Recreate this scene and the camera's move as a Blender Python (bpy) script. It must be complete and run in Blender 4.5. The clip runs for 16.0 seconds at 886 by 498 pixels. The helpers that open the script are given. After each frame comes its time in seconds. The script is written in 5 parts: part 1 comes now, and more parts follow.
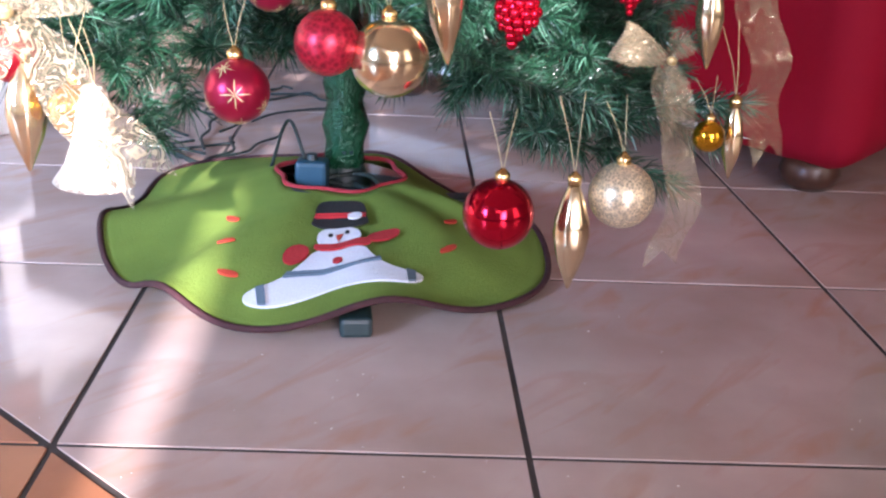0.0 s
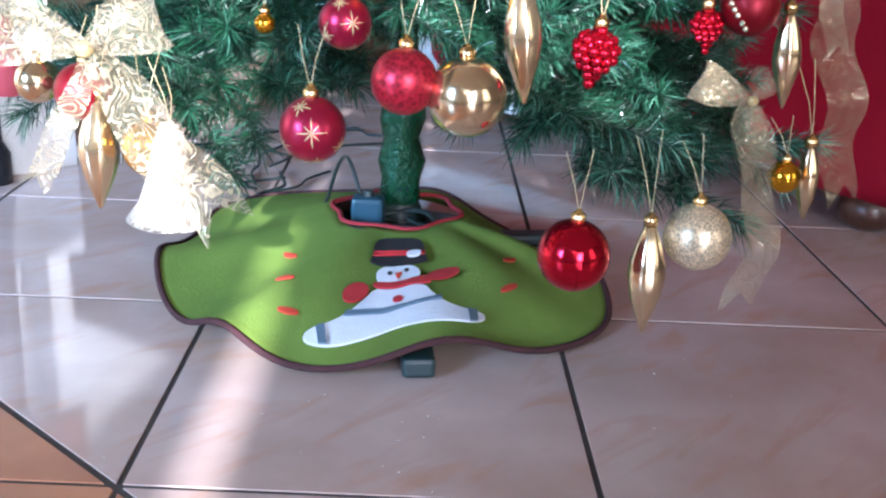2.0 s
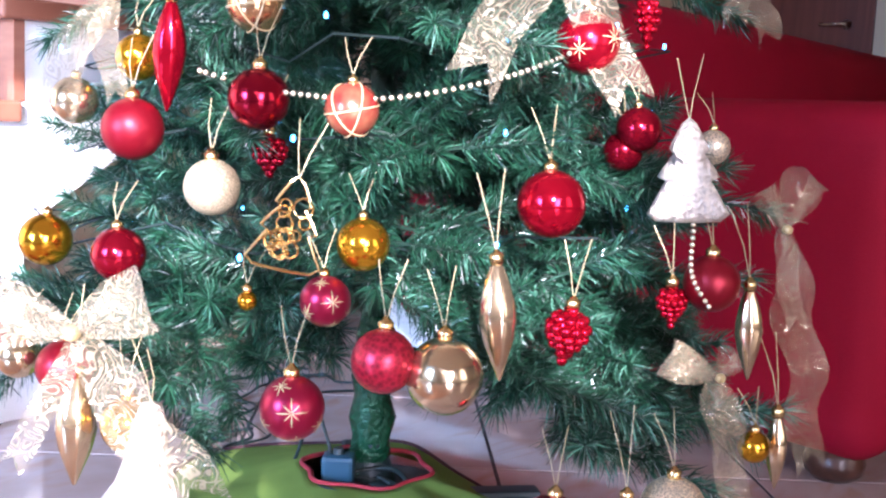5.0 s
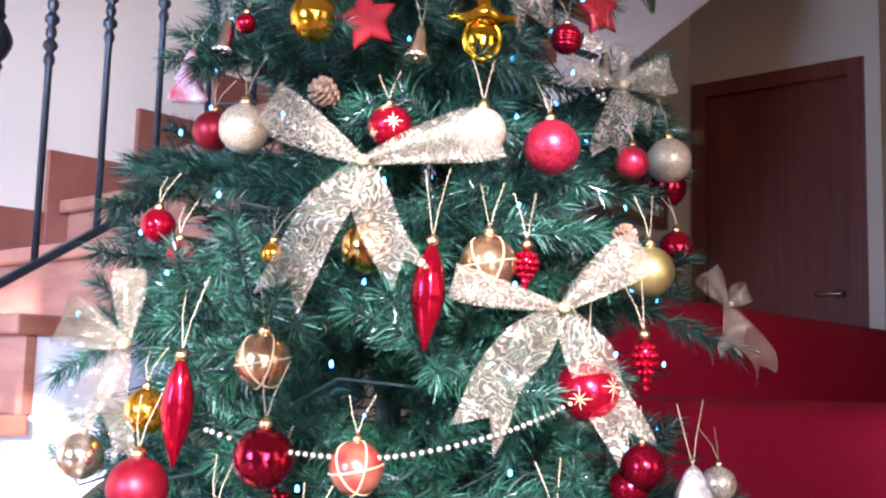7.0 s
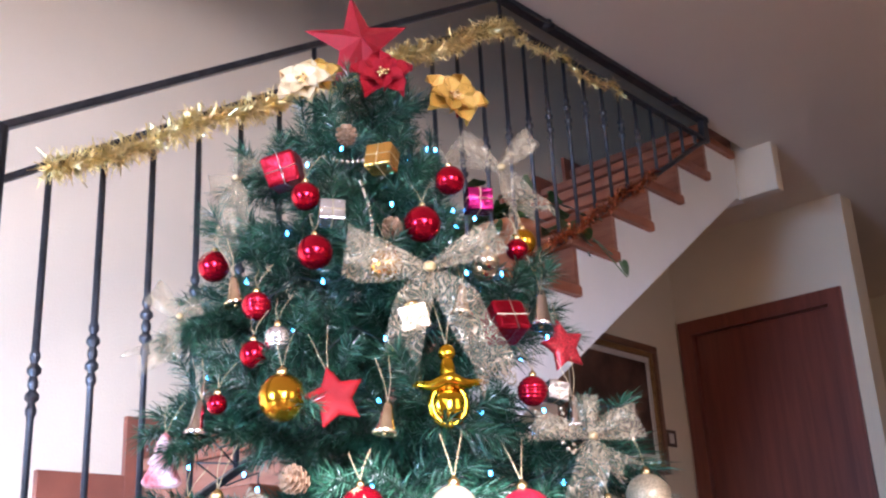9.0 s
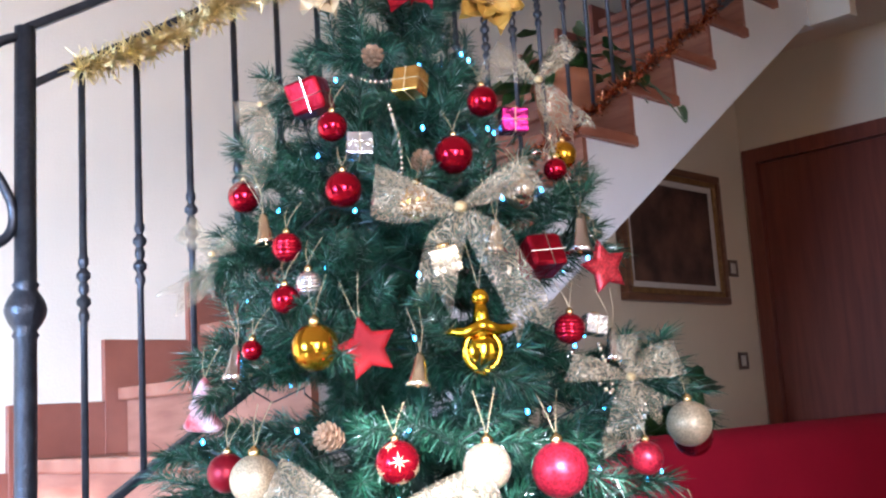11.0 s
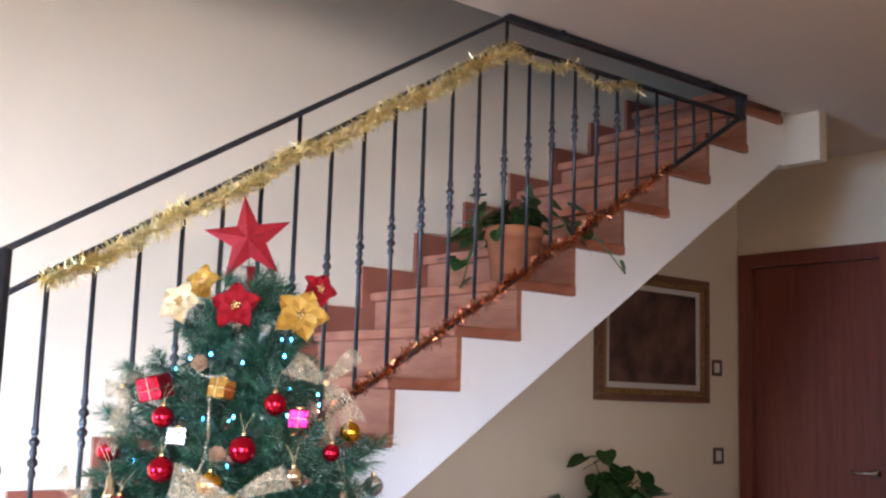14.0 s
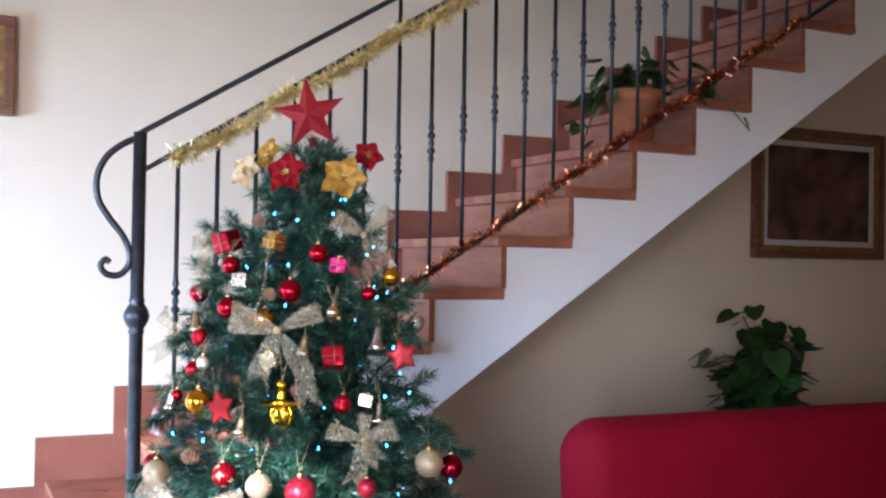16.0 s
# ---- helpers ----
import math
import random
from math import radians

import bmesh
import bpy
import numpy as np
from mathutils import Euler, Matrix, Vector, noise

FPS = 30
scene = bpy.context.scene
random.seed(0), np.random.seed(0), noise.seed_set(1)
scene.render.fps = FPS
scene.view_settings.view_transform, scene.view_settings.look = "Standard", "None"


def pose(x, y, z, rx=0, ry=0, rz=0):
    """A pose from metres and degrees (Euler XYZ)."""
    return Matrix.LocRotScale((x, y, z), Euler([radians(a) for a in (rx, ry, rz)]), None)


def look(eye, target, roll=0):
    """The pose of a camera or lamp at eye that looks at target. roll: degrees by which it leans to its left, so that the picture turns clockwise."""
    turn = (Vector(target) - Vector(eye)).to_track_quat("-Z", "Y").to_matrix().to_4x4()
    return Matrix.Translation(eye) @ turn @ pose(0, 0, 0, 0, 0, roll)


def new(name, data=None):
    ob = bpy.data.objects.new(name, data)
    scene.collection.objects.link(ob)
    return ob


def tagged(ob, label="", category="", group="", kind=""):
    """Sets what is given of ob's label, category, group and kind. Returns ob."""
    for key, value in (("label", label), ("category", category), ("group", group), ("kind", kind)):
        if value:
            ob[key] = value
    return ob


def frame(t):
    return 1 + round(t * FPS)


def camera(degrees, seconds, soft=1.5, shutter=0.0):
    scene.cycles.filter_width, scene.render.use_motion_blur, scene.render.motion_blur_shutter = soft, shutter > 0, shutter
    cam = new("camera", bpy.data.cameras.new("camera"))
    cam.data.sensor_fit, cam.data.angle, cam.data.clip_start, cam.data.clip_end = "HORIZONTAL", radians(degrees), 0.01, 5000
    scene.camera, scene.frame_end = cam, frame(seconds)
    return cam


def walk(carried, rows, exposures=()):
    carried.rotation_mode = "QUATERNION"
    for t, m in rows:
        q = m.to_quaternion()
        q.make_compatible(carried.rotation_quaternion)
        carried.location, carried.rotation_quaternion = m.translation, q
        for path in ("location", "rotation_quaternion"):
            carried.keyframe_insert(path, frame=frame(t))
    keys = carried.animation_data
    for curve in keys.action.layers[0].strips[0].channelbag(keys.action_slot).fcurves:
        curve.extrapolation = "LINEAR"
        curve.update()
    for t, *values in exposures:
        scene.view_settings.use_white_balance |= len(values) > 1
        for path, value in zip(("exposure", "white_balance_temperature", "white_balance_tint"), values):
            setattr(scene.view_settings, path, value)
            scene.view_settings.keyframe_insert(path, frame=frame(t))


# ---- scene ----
cam = camera(45.4, 16.0, soft=2.3)
METRES, EYE, TILT, LEAN, TURN = 2.19, 0.38, 0.0, 0.0, -48.8
PATH = [
    (0, (-0.04, 0.079, 0.503), (1.382, 1.295, -0.206), 2.3),
    (0.5, (-0.045, 0.109, 0.496), (1.372, 1.333, -0.207), 3.0),
    (1, (-0.047, 0.111, 0.497), (1.36, 1.35, -0.198), 3.4),
    (1.5, (-0.054, 0.12, 0.496), (1.336, 1.381, -0.195), 2.7),
    (2, (-0.054, 0.12, 0.503), (1.347, 1.389, -0.15), 2.2),
    (2.5, (-0.063, 0.115, 0.518), (1.343, 1.42, -0.048), 1.1),
    (3, (-0.062, 0.115, 0.524), (1.366, 1.418, 0.011), 1.6),
    (3.2, (-0.061, 0.117, 0.526), (1.37, 1.429, 0.048), 1.2),
    (5.3, (-0.072, 0.126, 0.554), (1.445, 1.416, 0.372), 2.5),
    (5.5, (-0.069, 0.125, 0.558), (1.45, 1.419, 0.42), 2.3),
    (6, (-0.069, 0.125, 0.573), (1.444, 1.432, 0.551), 2.5),
    (6.5, (-0.075, 0.123, 0.592), (1.424, 1.442, 0.697), 2.3),
    (7, (-0.082, 0.119, 0.639), (1.411, 1.429, 0.879), 1.6),
    (7.5, (-0.095, 0.106, 0.679), (1.381, 1.402, 1.055), 1.0),
    (8, (-0.097, 0.097, 0.71), (1.366, 1.376, 1.182), 0.1),
    (8.5, (-0.099, 0.083, 0.751), (1.346, 1.338, 1.33), -1.1),
    (9, (-0.096, 0.06, 0.793), (1.331, 1.3, 1.448), -3.0),
    (9.2, (-0.102, 0.051, 0.807), (1.307, 1.291, 1.498), -3.3),
    (11.3, (-0.058, 0.012, 1.045), (1.334, 1.43, 1.268), -3.1),
    (11.5, (-0.066, -0.006, 1.133), (1.328, 1.419, 1.302), -2.6),
    (12, (-0.082, -0.114, 1.248), (1.248, 1.379, 1.255), -0.4),
    (12.5, (-0.091, -0.285, 1.285), (1.097, 1.323, 1.291), 1.2),
    (13, (-0.086, -0.425, 1.306), (1.133, 1.16, 1.361), -1.5),
    (13.5, (-0.095, -0.591, 1.348), (1.186, 0.928, 1.575), 2.4),
    (14, (-0.048, -0.727, 1.373), (1.2, 0.811, 1.654), 1.8),
    (14.5, (0.074, -0.828, 1.381), (1.162, 0.821, 1.699), 3.2),
    (15, (0.149, -0.928, 1.365), (1.121, 0.808, 1.569), 2.9),
    (15.5, (0.159, -1.06, 1.348), (1.075, 0.712, 1.494), 1.2),
    (16, (0.196, -1.195, 1.338), (1.061, 0.609, 1.366), 1.0),
]
EXPOSURES = [(0.0, 1.71, 6200, 26), (0.6, 1.73, 5900, 17), (1.5, 1.66, 5650, 13), (3.0, 1.45, 5550, 14), (5.5, 1.8, 5700, 31), (6.5, 1.64, 5600, 32), (8.0, 1.62, 5650, 29), (8.5, 1.85, 5720, 28), (9.0, 2.15, 5750, 27), (11.5, 1.92, 5520, 19), (12.0, 1.94, 5500, 17),
             (12.5, 1.6, 5450, 15), (13.0, 1.74, 5550, 16), (13.5, 1.95, 5750, 17), (14.0, 2.22, 5900, 17), (14.5, 2.03, 5800, 17), (15.0, 1.72, 5650, 16), (15.5, 1.68, 5700, 17), (16.0, 1.58, 5650, 16)]
walk(cam, [(t, look(eye, target, roll)) for t, eye, target, roll in PATH], EXPOSURES)

# ---- world, sun, window light and an added fill ----
world = bpy.data.worlds.new("world")
scene.world = world
world.use_nodes = True
_nt = world.node_tree
_sky = _nt.nodes.new("ShaderNodeTexSky")
_sky.sky_type, _sky.sun_disc = "NISHITA", False
_sky.sun_elevation, _sky.sun_rotation = radians(20), radians(227)
_nt.links.new(_sky.outputs[0], _nt.nodes["Background"].inputs[0])
_nt.nodes["Background"].inputs[1].default_value = 0.12

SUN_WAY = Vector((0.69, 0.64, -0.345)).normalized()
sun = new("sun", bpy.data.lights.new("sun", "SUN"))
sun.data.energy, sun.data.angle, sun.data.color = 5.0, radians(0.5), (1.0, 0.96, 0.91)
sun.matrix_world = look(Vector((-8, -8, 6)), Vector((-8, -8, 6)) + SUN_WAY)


def area_light(name, eye, target, sx, sy, watts, color, spread):
    ob = new(name, bpy.data.lights.new(name, "AREA"))
    ob.data.shape, ob.data.size, ob.data.size_y = "RECTANGLE", sx, sy
    ob.data.energy, ob.data.color = watts, color
    ob.data.spread = radians(spread)
    ob.matrix_world = look(eye, target)
    return ob


area_light("window_light_west", (-2.57, 1.25, 1.0), (0.2, 2.6, 0.2), 1.3, 1.0, 43, (0.44, 0.70, 1.0), 80)
# Stands in for an unseen window behind the camera; no opening is built
area_light("window_light_corner", (-1.55, -3.3, 1.3), (0.55, 1.0, 0.75), 2.2, 1.9, 14.5, (0.98, 0.97, 1.0), 50)
# Added fill lamp for the room's right side; the south wall has no window
area_light("fill_light_south", (1.5, -3.38, 1.35), (1.7, 0, 1.4), 1.8, 2.0, 9.0, (1.0, 0.86, 0.68), 150)

# ---- materials ----


def mat(name, color, rough=0.5, metal=0.0, var=0.0, scale=8.0, bump=0.0, bscale=60.0, color2=None, sheen=0.0, coat=0.0,
        emit=0.0, trans=0.0, spec=0.5, rvar=0.0, island=0.0):
    m = bpy.data.materials.new(name)
    m.use_nodes = True
    nt = m.node_tree
    b = nt.nodes["Principled BSDF"]
    b.inputs["Base Color"].default_value = (*color, 1)
    b.inputs["Roughness"].default_value = rough
    b.inputs["Metallic"].default_value = metal
    b.inputs["Specular IOR Level"].default_value = spec
    b.inputs["Sheen Weight"].default_value = sheen
    b.inputs["Coat Weight"].default_value = coat
    b.inputs["Transmission Weight"].default_value = trans
    if emit:
        b.inputs["Emission Color"].default_value = (*color, 1)
        b.inputs["Emission Strength"].default_value = emit
    co = nt.nodes.new("ShaderNodeTexCoord")
    if var or color2:
        c2 = color2 or tuple(max(0, min(1, c * (1 - var))) for c in color)
        n1 = nt.nodes.new("ShaderNodeTexNoise")
        n1.inputs["Scale"].default_value, n1.inputs["Detail"].default_value = scale, 6
        nt.links.new(co.outputs["Object"], n1.inputs["Vector"])
        ramp = nt.nodes.new("ShaderNodeValToRGB")
        ramp.color_ramp.elements[0].position, ramp.color_ramp.elements[1].position = 0.32, 0.68
        ramp.color_ramp.elements[0].color, ramp.color_ramp.elements[1].color = (*c2, 1), (*color, 1)
        nt.links.new(n1.outputs["Fac"], ramp.inputs["Fac"])
        out = ramp.outputs["Color"]
        if island:
            g = nt.nodes.new("ShaderNodeNewGeometry")
            hsv = nt.nodes.new("ShaderNodeHueSaturation")
            mr = nt.nodes.new("ShaderNodeMapRange")
            mr.inputs["To Min"].default_value, mr.inputs["To Max"].default_value = 1 - island, 1 + island
            nt.links.new(g.outputs["Random Per Island"], mr.inputs["Value"])
            nt.links.new(mr.outputs[0], hsv.inputs["Value"])
            nt.links.new(out, hsv.inputs["Color"])
            out = hsv.outputs["Color"]
        nt.links.new(out, b.inputs["Base Color"])
        if rvar:
            mr2 = nt.nodes.new("ShaderNodeMapRange")
            mr2.inputs["To Min"].default_value, mr2.inputs["To Max"].default_value = rough - rvar, rough + rvar
            nt.links.new(n1.outputs["Fac"], mr2.inputs["Value"])
            nt.links.new(mr2.outputs[0], b.inputs["Roughness"])
    if bump:
        n2 = nt.nodes.new("ShaderNodeTexNoise")
        n2.inputs["Scale"].default_value, n2.inputs["Detail"].default_value = bscale, 4
        nt.links.new(co.outputs["Object"], n2.inputs["Vector"])
        bp = nt.nodes.new("ShaderNodeBump")
        bp.inputs["Strength"].default_value, bp.inputs["Distance"].default_value = bump, 0.01
        nt.links.new(n2.outputs["Fac"], bp.inputs["Height"])
        nt.links.new(bp.outputs[0], b.inputs["Normal"])
    return m


def piece_varied(m, amount):
    """Lets each piece of a floor or stair differ in tone, by its object."""
    nt = m.node_tree
    b = nt.nodes["Principled BSDF"]
    src = b.inputs["Base Color"].links[0].from_socket
    info = nt.nodes.new("ShaderNodeObjectInfo")
    mr = nt.nodes.new("ShaderNodeMapRange")
    mr.inputs["To Min"].default_value, mr.inputs["To Max"].default_value = 1 - amount, 1 + amount
    hsv = nt.nodes.new("ShaderNodeHueSaturation")
    nt.links.new(info.outputs["Random"], mr.inputs["Value"])
    nt.links.new(mr.outputs[0], hsv.inputs["Value"])
    nt.links.new(src, hsv.inputs["Color"])
    nt.links.new(hsv.outputs[0], b.inputs["Base Color"])
    return m


def wood(name, dark, light, rough=0.35, stretch=(1.0, 14.0, 14.0), coat=0.2):
    m = mat(name, light, rough, coat=coat)
    nt = m.node_tree
    b = nt.nodes["Principled BSDF"]
    co = nt.nodes.new("ShaderNodeTexCoord")
    mp = nt.nodes.new("ShaderNodeMapping")
    mp.inputs["Scale"].default_value = stretch
    n = nt.nodes.new("ShaderNodeTexNoise")
    n.inputs["Scale"].default_value, n.inputs["Detail"].default_value = 3.0, 8
    n.inputs["Distortion"].default_value = 0.6
    r = nt.nodes.new("ShaderNodeValToRGB")
    r.color_ramp.elements[0].position, r.color_ramp.elements[1].position = 0.3, 0.7
    r.color_ramp.elements[0].color, r.color_ramp.elements[1].color = (*dark, 1), (*light, 1)
    nt.links.new(co.outputs["Object"], mp.inputs[0])
    nt.links.new(mp.outputs[0], n.inputs["Vector"])
    nt.links.new(n.outputs["Fac"], r.inputs["Fac"])
    nt.links.new(r.outputs[0], b.inputs["Base Color"])
    bp = nt.nodes.new("ShaderNodeBump")
    bp.inputs["Strength"].default_value, bp.inputs["Distance"].default_value = 0.12, 0.004
    nt.links.new(n.outputs["Fac"], bp.inputs["Height"])
    nt.links.new(bp.outputs[0], b.inputs["Normal"])
    return m


def glitter(name, color, rough=0.3, metal=0.6, scale=420.0, strength=0.9):
    """Coarse sparkling grains on a coloured ground."""
    m = mat(name, color, rough, metal)
    nt = m.node_tree
    b = nt.nodes["Principled BSDF"]
    co = nt.nodes.new("ShaderNodeTexCoord")
    v = nt.nodes.new("ShaderNodeTexVoronoi")
    v.inputs["Scale"].default_value = scale
    nt.links.new(co.outputs["Object"], v.inputs["Vector"])
    bp = nt.nodes.new("ShaderNodeBump")
    bp.inputs["Strength"].default_value, bp.inputs["Distance"].default_value = strength, 0.004
    nt.links.new(v.outputs["Color"], bp.inputs["Height"])
    nt.links.new(bp.outputs[0], b.inputs["Normal"])
    hsv = nt.nodes.new("ShaderNodeHueSaturation")
    hsv.inputs["Color"].default_value = (*color, 1)
    mr = nt.nodes.new("ShaderNodeMapRange")
    mr.inputs["To Min"].default_value, mr.inputs["To Max"].default_value = 0.4, 1.7
    nt.links.new(v.outputs["Distance"], mr.inputs["Value"])
    nt.links.new(mr.outputs[0], hsv.inputs["Value"])
    nt.links.new(hsv.outputs[0], b.inputs["Base Color"])
    return m


def lace(name, color, cover=0.45, woven=0.78):
    """Sheer ribbon: a fine translucent weave with denser woven scrolls."""
    m = bpy.data.materials.new(name)
    m.use_nodes = True
    nt = m.node_tree
    b = nt.nodes["Principled BSDF"]
    out = nt.nodes["Material Output"]
    b.inputs["Base Color"].default_value = (*color, 1)
    b.inputs["Roughness"].default_value = 0.2
    b.inputs["Metallic"].default_value = 0.3
    b.inputs["Sheen Weight"].default_value = 0.3
    co = nt.nodes.new("ShaderNodeTexCoord")
    n = nt.nodes.new("ShaderNodeTexNoise")
    n.inputs["Scale"].default_value, n.inputs["Detail"].default_value = 34.0, 0.6
    n.inputs["Distortion"].default_value = 1.6
    nt.links.new(co.outputs["Object"], n.inputs["Vector"])
    mul = nt.nodes.new("ShaderNodeMath")
    mul.operation = "MULTIPLY"
    mul.inputs[1].default_value = 8.0
    fr = nt.nodes.new("ShaderNodeMath")
    fr.operation = "PINGPONG"
    fr.inputs[1].default_value = 0.5
    nt.links.new(n.outputs["Fac"], mul.inputs[0])
    nt.links.new(mul.outputs[0], fr.inputs[0])
    mr = nt.nodes.new("ShaderNodeMapRange")
    mr.inputs["From Min"].default_value, mr.inputs["From Max"].default_value = 0.27, 0.44
    mr.inputs["To Min"].default_value, mr.inputs["To Max"].default_value = cover, woven
    nt.links.new(fr.outputs[0], mr.inputs["Value"])
    tr = nt.nodes.new("ShaderNodeBsdfTransparent")
    tl = nt.nodes.new("ShaderNodeBsdfTranslucent")
    tl.inputs["Color"].default_value = (*color, 1)
    mx0 = nt.nodes.new("ShaderNodeMixShader")
    mx0.inputs[0].default_value = 0.3
    nt.links.new(b.outputs[0], mx0.inputs[1])
    nt.links.new(tl.outputs[0], mx0.inputs[2])
    mx = nt.nodes.new("ShaderNodeMixShader")
    nt.links.new(mr.outputs[0], mx.inputs[0])
    nt.links.new(tr.outputs[0], mx.inputs[1])
    nt.links.new(mx0.outputs[0], mx.inputs[2])
    nt.links.new(mx.outputs[0], out.inputs["Surface"])
    bp = nt.nodes.new("ShaderNodeBump")
    bp.inputs["Strength"].default_value, bp.inputs["Distance"].default_value = 0.5, 0.003
    nt.links.new(fr.outputs[0], bp.inputs["Height"])
    nt.links.new(bp.outputs[0], b.inputs["Normal"])
    return m


WALL = mat("cream_wall_plaster", (0.68, 0.57, 0.42), 0.85, var=0.05, scale=3.0, bump=0.12, bscale=180)
CEIL = mat("ceiling_paint", (0.72, 0.60, 0.47), 0.9, var=0.04, scale=2.0, bump=0.08, bscale=150)
STRING_WALL = mat("white_stringer_plaster", (0.82, 0.81, 0.79), 0.8, var=0.04, scale=4.0, bump=0.1, bscale=160)
GROUT = mat("dark_grout", (0.055, 0.045, 0.042), 0.9, var=0.3, scale=40)
TILE = piece_varied(mat("glazed_floor_tile", (0.56, 0.44, 0.41), 0.085, color2=(0.43, 0.305, 0.265), scale=5.0, rvar=0.03, spec=0.6, bump=0.02, bscale=14), 0.06)


def veined(m, colour, stretch, amount):
    """Lays drawn-out rusty clouds over a tile's colour."""
    nt = m.node_tree
    b = nt.nodes["Principled BSDF"]
    src = b.inputs["Base Color"].links[0].from_socket
    co = nt.nodes.new("ShaderNodeTexCoord")
    mp = nt.nodes.new("ShaderNodeMapping")
    mp.inputs["Scale"].default_value, mp.inputs["Rotation"].default_value = stretch, (0, 0, radians(20))
    n = nt.nodes.new("ShaderNodeTexNoise")
    n.inputs["Scale"].default_value, n.inputs["Detail"].default_value, n.inputs["Distortion"].default_value = 6.0, 7, 1.2
    r = nt.nodes.new("ShaderNodeValToRGB")
    r.color_ramp.elements[0].position, r.color_ramp.elements[1].position = 0.52, 0.72
    r.color_ramp.elements[0].color, r.color_ramp.elements[1].color = (0, 0, 0, 1), (amount, amount, amount, 1)
    mx = nt.nodes.new("ShaderNodeMix")
    mx.data_type = "RGBA"
    mx.inputs["B"].default_value = (*colour, 1)
    nt.links.new(co.outputs["Object"], mp.inputs[0])
    nt.links.new(mp.outputs[0], n.inputs["Vector"])
    nt.links.new(n.outputs["Fac"], r.inputs["Fac"])
    nt.links.new(r.outputs[0], mx.inputs["Factor"])
    nt.links.new(src, mx.inputs["A"])
    nt.links.new(mx.outputs["Result"], b.inputs["Base Color"])
    return m


veined(TILE, (0.46, 0.25, 0.17), (1.0, 3.2, 1.0), 0.6)
TERRA = piece_varied(mat("terracotta_tile", (0.50, 0.22, 0.11), 0.28, color2=(0.36, 0.14, 0.07), scale=7, bump=0.05, bscale=40), 0.08)
STEP_TOP = piece_varied(mat("red_marble_tread", (0.37, 0.145, 0.085), 0.24, color2=(0.23, 0.07, 0.04), scale=5, spec=0.5, bump=0.02), 0.06)
STEP_RISER = piece_varied(mat("red_marble_riser", (0.36, 0.145, 0.085), 0.32, color2=(0.24, 0.08, 0.045), scale=5), 0.06)
STEP_SKIRT = mat("red_marble_skirting", (0.27, 0.088, 0.052), 0.32, color2=(0.19, 0.056, 0.034), scale=6)
IRON = mat("wrought_iron", (0.055, 0.058, 0.066), 0.36, metal=0.65, var=0.4, scale=30, bump=0.25, bscale=120)
SOFA = mat("red_stretch_cover", (0.33, 0.004, 0.022), 0.75, var=0.12, scale=5, bump=0.12, bscale=380, spec=0.2)
SOFA_WHITE = mat("white_lining_cloth", (0.72, 0.7, 0.68), 0.9, var=0.08, scale=8, bump=0.2, bscale=200)
DARK_WOOD = wood("dark_wood", (0.045, 0.018, 0.012), (0.085, 0.034, 0.02))
DOOR_WOOD = wood("mahogany_door", (0.12, 0.025, 0.015), (0.18, 0.042, 0.023), 0.38, (12.0, 12.0, 0.8))
DOOR_FRAME = wood("mahogany_frame", (0.13, 0.03, 0.018), (0.20, 0.05, 0.028), 0.38, (12.0, 12.0, 0.8))
FRAME_GOLD = mat("aged_gilt_frame", (0.36, 0.2, 0.075), 0.4, metal=0.6, var=0.45, scale=30, bump=0.2, bscale=90)
FRAME_WOOD = wood("frame_walnut", (0.10, 0.04, 0.02), (0.2, 0.085, 0.04))
MATBOARD = mat("picture_inner_border", (0.55, 0.5, 0.44), 0.7, var=0.08, scale=20)
PLASTIC_BROWN = mat("switch_brown", (0.10, 0.055, 0.035), 0.4, var=0.2, scale=30)
PLASTIC_CREAM = mat("switch_cream", (0.6, 0.55, 0.47), 0.4)
CHROME = mat("satin_chrome", (0.75, 0.72, 0.68), 0.18, metal=1.0)

# ---- mesh helpers ----


def part(name, bm, material, parent=None, label="", smooth=False):
    me = bpy.data.meshes.new(name)
    if isinstance(bm, bmesh.types.BMesh):
        bm.to_mesh(me)
        bm.free()
    else:
        me.from_pydata(*bm)
    for mm in (material if isinstance(material, (list, tuple)) else [material]):
        me.materials.append(mm)
    if smooth:
        for p in me.polygons:
            p.use_smooth = True
    ob = new(name, me)
    if parent is not None:
        ob.parent = parent
    return tagged(ob, label)


def like(name, ob, m, parent=None):
    """Another object on the same mesh."""
    o = new(name, ob.data)
    o.matrix_basis = m
    if parent is not None:
        o.parent = parent
    return o


def empty(name, m=None, label="", category="", group="", kind=""):
    e = new(name)
    e.empty_display_size = 0.02
    if m is not None:
        e.matrix_basis = m
    return tagged(e, label, category, group, kind)


def box(x0, y0, z0, x1, y1, z1, bevel=0.0, bm=None, seg=2):
    own = bmesh.new()
    bmesh.ops.create_cube(own, size=1.0, matrix=Matrix.Translation(((x0 + x1) / 2, (y0 + y1) / 2, (z0 + z1) / 2)) @ Matrix.Diagonal((x1 - x0, y1 - y0, z1 - z0, 1)))
    if bevel:
        bmesh.ops.bevel(own, geom=own.edges[:], offset=bevel, segments=seg, affect="EDGES", profile=0.5)
    return merge(bm, own)


def merge(bm, own):
    if bm is None:
        return own
    me = bpy.data.meshes.new("tmp")
    own.to_mesh(me)
    own.free()
    bm.from_mesh(me)
    bpy.data.meshes.remove(me)
    return bm


